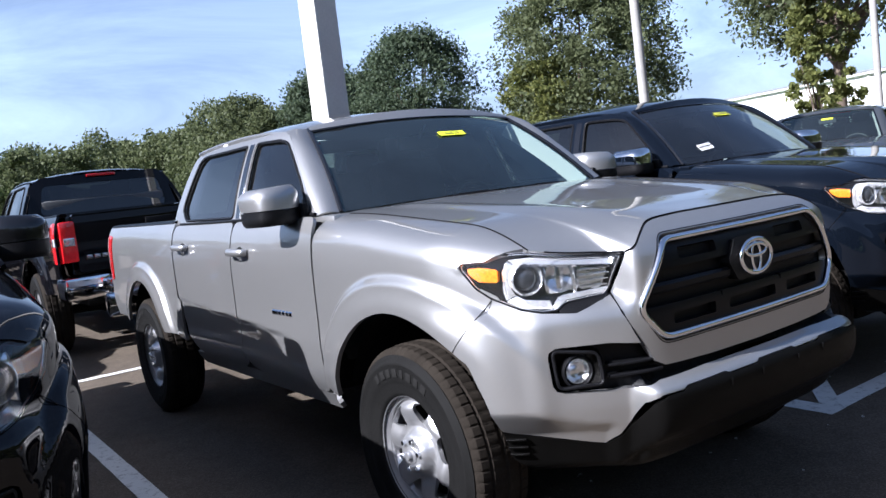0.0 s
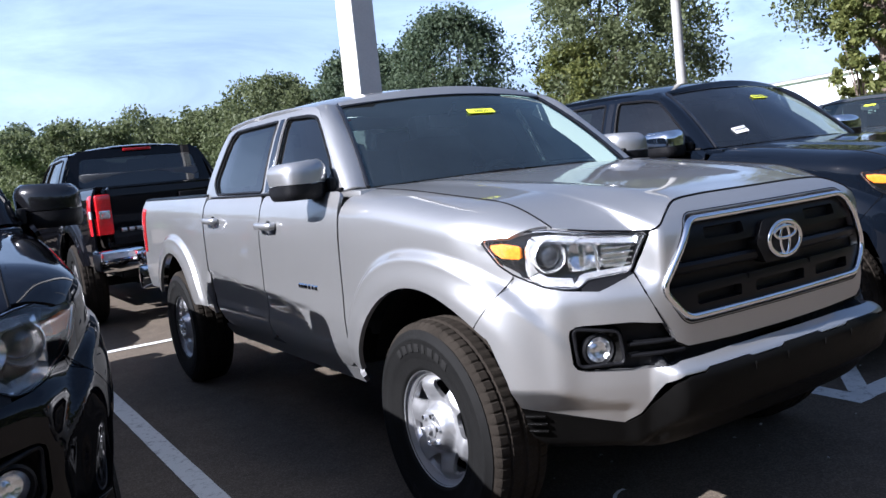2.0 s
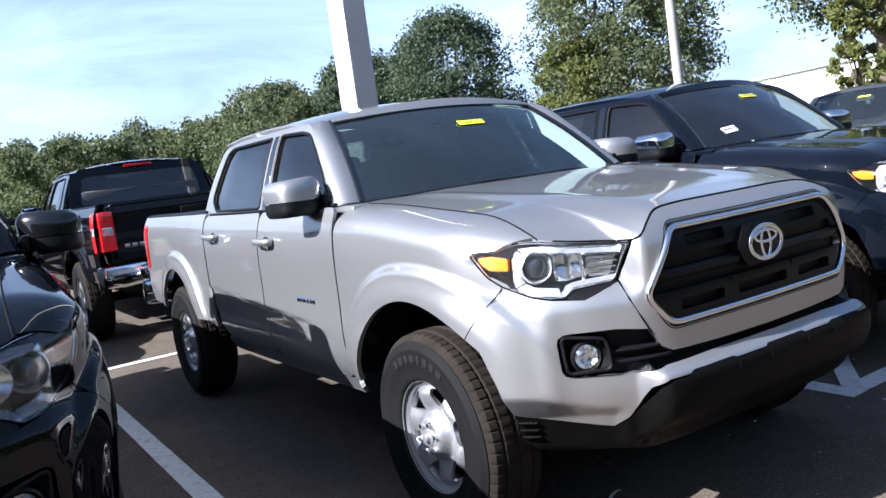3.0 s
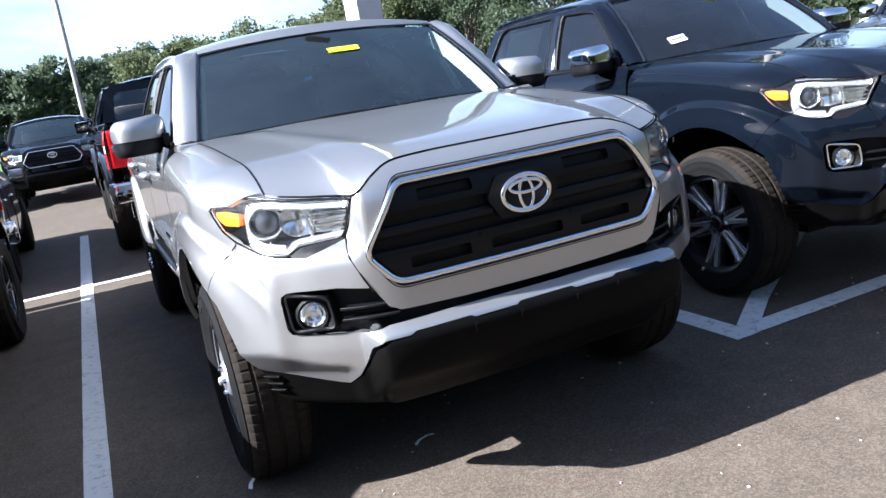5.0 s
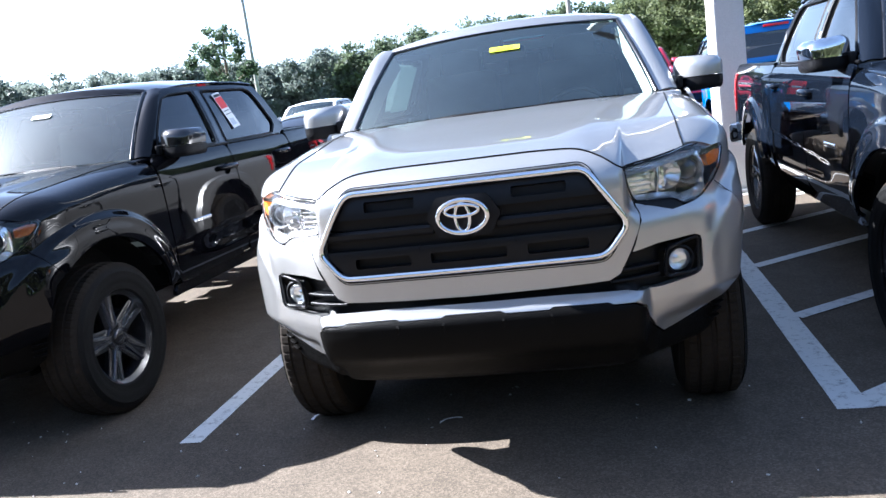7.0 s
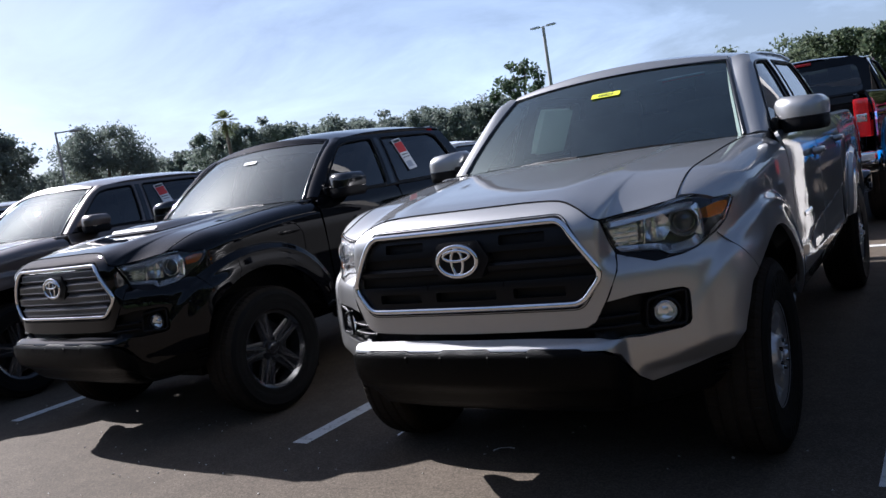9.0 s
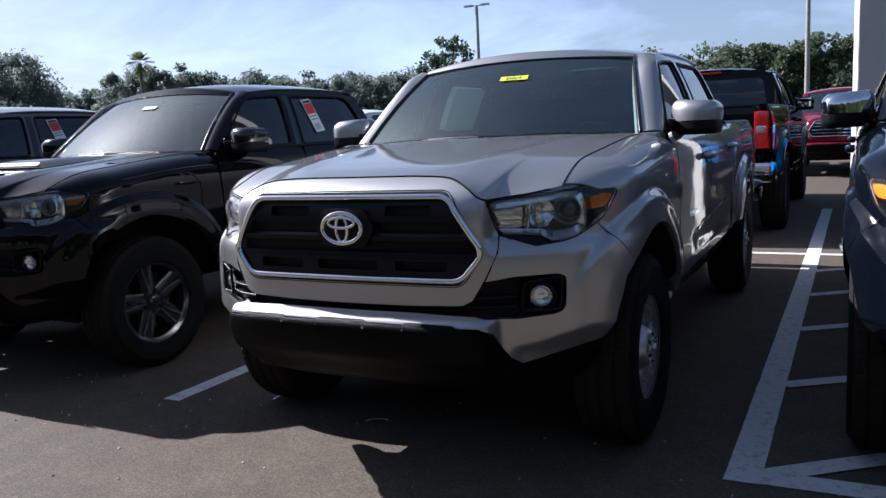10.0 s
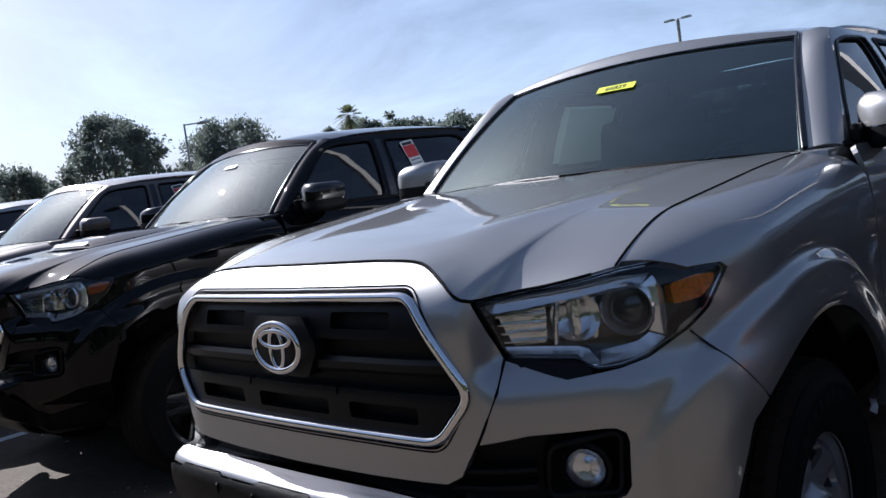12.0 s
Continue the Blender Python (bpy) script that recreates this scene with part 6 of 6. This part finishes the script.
# ---- poles, building ----
def lamp_pole(name, label, x, y, h, r, heads, mat):
    base = tagged(new(name), label, "lamp post", "lamp posts")
    base.location = (x, y, 0)
    put("shaft", tube("shaft", [(0, 0, 0), (0, 0, h * .5), (0, 0, h)], [r, r * .85, r * .7], sides=12), mat, base)
    put("foot", lathe("foot", [(0, 0), (r * 2.2, 0), (r * 2.2, .5), (0, .5)], "z", 20), CONCRETE, base)
    for dx, dy in heads:
        put("lamp_head", joined("lamp_head", [box("h", (dx, dy, h), (.75 if dx else .35, .35 if dx else .75, .14), .03), tube("arm", [(0, 0, h - .05), (dx, dy, h)], .04, sides=6)]), METAL_GREY, base)
    return base


def square_pole(x, y, h, w, turn):
    base = tagged(new("light_pole"), "thick square pale-painted light pole", "pole")
    base.matrix_basis = pose(x, y, 0, 0, 0, turn)
    bm = bmesh.new()
    rings = []
    for z, k in ((0, 1.0), (h * .5, .9), (h, .8)):
        rings.append([bm.verts.new((sx_ * w * k / 2, sy_ * w * k / 2, z)) for sx_, sy_ in ((-1, -1), (1, -1), (1, 1), (-1, 1))])
    for a, b in zip(rings, rings[1:]):
        for i in range(4):
            bm.faces.new((a[i], a[(i + 1) % 4], b[(i + 1) % 4], b[i]))
    bm.faces.new(rings[-1])
    bmesh.ops.bevel(bm, geom=[e for e in bm.edges if abs(e.verts[0].co.z - e.verts[1].co.z) > .1], offset=.012, segments=2, affect="EDGES")
    part("shaft", bm, POLE_PAINT, base)
    put("lamp_arm", tube("lamp_arm", [(0, 0, h - .25), (.10, -.12, h + .05), (.30, -.30, h + .10)], .035, sides=8), METAL_GREY, base)
    put("lamp_head", box("lamp_head", (.42, -.36, h + .12), (.70, .40, .16), .05, pose(0, 0, 0, 0, 0, -35)), SATIN_BLACK, base, "dark flat lamp head")
    put("base_plate", box("base_plate", (0, 0, .02), (w * 1.5, w * 1.5, .04), .008), METAL_GREY, base)
    for i in range(4):
        put("anchor_bolt", tube("anchor_bolt", [((i % 2 - .5) * w * 1.25, (i // 2 - .5) * w * 1.25, .03), ((i % 2 - .5) * w * 1.25, (i // 2 - .5) * w * 1.25, .10)], .015, sides=6), METAL_GREY, base)
    return base


square_pole(1.78, 5.30, 8.7, .30, 8)
lamp_pole("lamp_post", "tall grey lamp post with one lamp head", -.62, 43.0, 8.7, .14, ((0, -.3),), POLE_DARK)
lamp_pole("lamp_post", "tall lamp post with twin lamp heads", -25.6, 57.5, 11.3, .17, ((-.7, 0), (.7, 0)), POLE_DARK)
lamp_pole("lamp_post", "slim street lamp with one angled arm", -37.0, 21.4, 6.2, .07, ((.5, .85),), POLE_DARK)
tagged(put("utility_pole", tube("utility_pole", [(13.3, 10.7, 0), (13.2, 10.7, 6), (13.1, 10.7, 12)], [.12, .11, .10], sides=12), POLE_DARK, None), "weathered wooden utility pole", "pole")
tagged(put("utility_pole", tube("utility_pole", [(24.78, 10.73, 0), (24.78, 10.73, 9)], [.12, .10], sides=10), POLE_DARK, None), "slim pale pole beside the tree", "pole")

_b = tagged(new("warehouse"), "long white low warehouse behind the trees", "building")
_b.location = (61.6, 28.6, 0)
_b.rotation_euler = (0, 0, radians(-107.5))
put("wall", box("wall", (0, 0, 2.55), (70, 16, 5.1), .02), WALL_WHITE, _b)
put("roof", box("roof", (0, 0, 5.18), (70.6, 16.6, .16), .04), METAL_GREY, _b)
put("gutter", tube("gutter", [(-35.2, -8.22, 5.05), (35.2, -8.22, 5.05)], .09, sides=8), WALL_WHITE, _b)
for i in range(9):
    put("downspout", box("downspout", (-28 + 7 * i, -8.05, 2.5), (.12, .10, 5.0), .02), WALL_WHITE, _b)


# ---- trees ----
def leaf_material(name, c, c2):
    m = bpy.data.materials.new(name)
    m.use_nodes = True
    n, l = m.node_tree.nodes, m.node_tree.links
    p = n["Principled BSDF"]
    p.inputs["Roughness"].default_value = 0.6
    p.inputs["Specular IOR Level"].default_value = 0.3
    g = n.new("ShaderNodeNewGeometry")
    r = n.new("ShaderNodeValToRGB")
    r.color_ramp.elements[0].color, r.color_ramp.elements[1].color = (*c, 1), (*c2, 1)
    l.new(g.outputs["Random Per Island"], r.inputs["Fac"])
    l.new(r.outputs["Color"], p.inputs["Base Color"])
    tr = n.new("ShaderNodeBsdfTranslucent")
    l.new(r.outputs["Color"], tr.inputs["Color"])
    mx = n.new("ShaderNodeMixShader")
    mx.inputs["Fac"].default_value = 0.48
    l.new(p.outputs[0], mx.inputs[1])
    l.new(tr.outputs[0], mx.inputs[2])
    l.new(mx.outputs[0], n["Material Output"].inputs["Surface"])
    return m


LEAF_OAK = leaf_material("oak_leaves", (0.088, 0.108, 0.05), (0.135, 0.155, 0.07))
LEAF_LIGHT = leaf_material("yellow_green_leaves", (0.09, 0.11, 0.03), (0.19, 0.20, 0.06))
LEAF_DARK = leaf_material("dark_leaves", (0.058, 0.083, 0.05), (0.095, 0.125, 0.068))
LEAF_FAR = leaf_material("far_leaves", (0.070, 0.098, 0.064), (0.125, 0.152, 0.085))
# leaf green with the pale haze of distance mixed into the colour
LEAF_HAZE = leaf_material("haze_tinted_leaves", (0.125, 0.15, 0.135), (0.175, 0.205, 0.17))
LEAF_PINE = leaf_material("pine_needles", (0.045, 0.07, 0.045), (0.085, 0.12, 0.065))


def leaves(name, clumps, per, size, rng):
    """Many small bent leaf sprays on the shells of clumps (x, y, z, radius)."""
    C = np.array(clumps)
    k = np.repeat(np.arange(len(C)), per)
    n = len(k)
    d = rng.normal(size=(n, 3))
    d /= np.linalg.norm(d, axis=1)[:, None]
    r = C[k, 3] * np.minimum(1.3, np.abs(rng.normal(0.72, 0.30, n)))
    c = C[k, :3] + d * r[:, None] * np.array([1, 1, .75])
    u = rng.normal(size=(n, 3))
    u /= np.linalg.norm(u, axis=1)[:, None]
    v = np.cross(u, rng.normal(size=(n, 3)))
    v /= np.linalg.norm(v, axis=1)[:, None]
    s = size * (0.5 + rng.random(n))[:, None]
    w = np.cross(u, v) * s * .25
    V = np.stack([c - u * s, c - v * s * .55 + w, c + u * s, c + v * s * .55 + w], 1).reshape(-1, 3)
    me = bpy.data.meshes.new(name)
    me.vertices.add(4 * n)
    me.vertices.foreach_set("co", V.astype(np.float32).ravel())
    me.loops.add(4 * n)
    me.loops.foreach_set("vertex_index", np.arange(4 * n, dtype=np.int32))
    me.polygons.add(n)
    me.polygons.foreach_set("loop_start", np.arange(0, 4 * n, 4, dtype=np.int32))
    me.update(calc_edges=True)
    return me


def crown(h, rad, low, count, rng, top=1.0, lean=(0, 0)):
    """Clump centres in an uneven crown from height low to h."""
    out = []
    lobes = [(rng.uniform(0, 6.28), rng.uniform(.75, 1.2)) for _ in range(6)]
    for _ in range(count):
        a = rng.uniform(0, 6.28)
        t = rng.random() ** .8
        grow = sum(k * max(0, math.cos(a - b)) ** 2 for b, k in lobes) / 1.8
        prof = math.sin(math.pi * (0.12 + 0.80 * t)) ** .7
        rr = rad * min(1.15, .62 + .3 * grow) * prof * (0.35 + .65 * rng.random() ** .5)
        z = low + (h - low) * t * top
        out.append((rr * math.cos(a) + lean[0] * t, rr * math.sin(a) + lean[1] * t, z, rad * rng.uniform(.12, .24)))
    return out


def tree(label, x, y, h, rad, low, mat, seed, count=46, per=150, size=.13, trunk=.28, limbs=7):
    rng = np.random.default_rng(seed)
    base = tagged(new("tree"), label, "tree", "trees")
    base.location = (x, y, 0)
    cl = crown(h, rad, low, count, rng)
    tops = [Vector(c[:3]) for c in cl]
    bits = [tube("t", [(0, 0, -.1), (.05 * rng.normal(), .05 * rng.normal(), low * .6), (.15 * rng.normal(), .15 * rng.normal(), low + .25 * (h - low)), (.2 * rng.normal(), .2 * rng.normal(), h * .8)], [trunk, trunk * .8, trunk * .55, trunk * .12], sides=9)]
    for i in rng.choice(len(tops), limbs, replace=False):
        e = tops[i]
        z0 = low * rng.uniform(.75, 1.15)
        mid_ = Vector((e.x * .45, e.y * .45, (z0 + e.z) / 2 + .3))
        bits.append(tube("l", [(0, 0, z0), tuple(mid_), tuple(e)], [trunk * .42, trunk * .26, trunk * .06], sides=6))
    put("trunk", joined("trunk", bits, 60), BARK, base)
    put("crown", leaves("crown", cl, per, size, rng), mat, base)
    return base


def by(az, d):
    """The place in this direction (degrees from +y to +x) and distance from the middle of the walk."""
    return math.sin(radians(az)) * d, math.cos(radians(az)) * d


tree("round dark-green oak tree", *by(33.6, 42), 9.3, 4.6, 0.8, LEAF_DARK, 11, 250, 180, .09)
tree("broad oak tree with yellowing leaves", *by(46.3, 41), 11.8, 5.4, 0.9, LEAF_OAK, 12, 300, 190, .10)
tree("broad yellow-green tree beside the oak", *by(43.5, 39.5), 6.8, 3.0, 0.9, LEAF_LIGHT, 17, 90, 130, .10, .15)
tree("open oak tree with pale limbs", *by(63.8, 33), 10.8, 5.2, 4.9, LEAF_OAK, 13, 130, 150, .095, .32, 14)
tree("small yellow-green tree by the pale pole", *by(62.7, 30), 7.0, 1.35, 0.9, LEAF_LIGHT, 14, 90, 100, .10, .12)
tree("leafy tree at the edge of the car park", *by(20.5, 52), 7.9, 4.6, .6, LEAF_OAK, 15, 170, 150, .11)
tree("leafy tree at the edge of the car park", *by(27, 50), 8.9, 4.4, .6, LEAF_DARK, 16, 170, 150, .11)
tree("tall open tree above the tree line", *by(-26.0, 60), 8.4, 2.8, 4.0, LEAF_PINE, 21, 44, 90, .14, .2)
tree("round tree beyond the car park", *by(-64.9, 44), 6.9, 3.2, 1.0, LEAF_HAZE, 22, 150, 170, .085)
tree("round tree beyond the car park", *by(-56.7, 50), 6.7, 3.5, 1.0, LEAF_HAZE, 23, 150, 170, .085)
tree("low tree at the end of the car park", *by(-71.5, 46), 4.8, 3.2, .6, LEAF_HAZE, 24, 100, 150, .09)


def palm(x, y, h, seed):
    rng = np.random.default_rng(seed)
    base = tagged(new("palm_tree"), "slim palm with a ragged round crown", "palm tree", "palms")
    base.location = (x, y, 0)
    put("trunk", tube("trunk", [(0, 0, 0), (.1, 0, h * .5), (0, 0, h * .86)], [.17, .14, .13], sides=9), BARK, base)
    verts, faces = [], []
    for i in range(80):
        a, el = rng.uniform(0, 6.28), rng.uniform(-1.0, 1.4)
        ln = rng.uniform(.9, 1.35)
        d = Vector((math.cos(a) * math.cos(el), math.sin(a) * math.cos(el), math.sin(el)))
        s = d.cross(Vector((0, 0, 1))).normalized()
        for j in range(9):
            t0 = ln * (.35 + .065 * j)
            p = Vector((0, 0, h * .86)) + d * t0 - Vector((0, 0, .28 * t0 * t0))
            for sg in (-1, 1):
                q = p + s * sg * (.34 - .02 * j) + d * .24 - Vector((0, 0, .12))
                k = len(verts)
                verts += [p, p + d * .05, q]
                faces.append((k, k + 1, k + 2))
    put("crown", finish("crown", verts, faces, smooth_shade=False), LEAF_OAK, base)


palm(*by(-48.1, 60), 8.6, 5)
palm(*by(-58.5, 55), 6.2, 6)


def wood(name, label, az0, az1, d0, d1, h0, h1, mat, seed, count, per, size, rad=2.6):
    """A belt of far trees: one crowd of clumps over a hidden ground line."""
    rng = np.random.default_rng(seed)
    cl = []
    for i in range(count):
        az = az0 + (az1 - az0) * (i + rng.random()) / count
        d = rng.uniform(d0, d1)
        hh = h0 + (h1 - h0) * (i / count) + rng.normal() * .5
        x, y = by(az, d)
        rr = rad * rng.uniform(.7, 1.2)
        for _ in range(12):
            t = rng.random() ** .8
            a = rng.uniform(0, 6.28)
            w = rr * (1 - .75 * t) * rng.random() ** .5
            cl.append((x + w * math.cos(a), y + w * math.sin(a), .6 + (hh - 1.2) * t, rr * rng.uniform(.25, .42)))
    tagged(put(name, leaves(name, cl, per, size, rng), mat, None), label, "trees", kind="stuff")


wood("tree_belt", "dense green tree belt behind the car park", 3, 31, 56, 72, 6.3, 9.2, LEAF_OAK, 31, 74, 190, .13)
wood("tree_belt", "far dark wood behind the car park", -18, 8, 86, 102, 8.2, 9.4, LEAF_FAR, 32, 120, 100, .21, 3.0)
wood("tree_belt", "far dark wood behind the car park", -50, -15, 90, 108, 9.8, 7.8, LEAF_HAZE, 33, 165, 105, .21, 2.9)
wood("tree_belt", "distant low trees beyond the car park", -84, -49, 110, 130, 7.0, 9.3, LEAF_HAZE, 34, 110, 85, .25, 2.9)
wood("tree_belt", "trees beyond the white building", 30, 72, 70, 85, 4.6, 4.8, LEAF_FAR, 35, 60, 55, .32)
# never in view: added to darken reflections and cut fill from the low sky
wood("tree_belt", "unseen trees added round the walk to hold back low sky light", 74, 252, 28, 40, 11.0, 9.5, LEAF_OAK, 36, 170, 45, .42, 3.4)
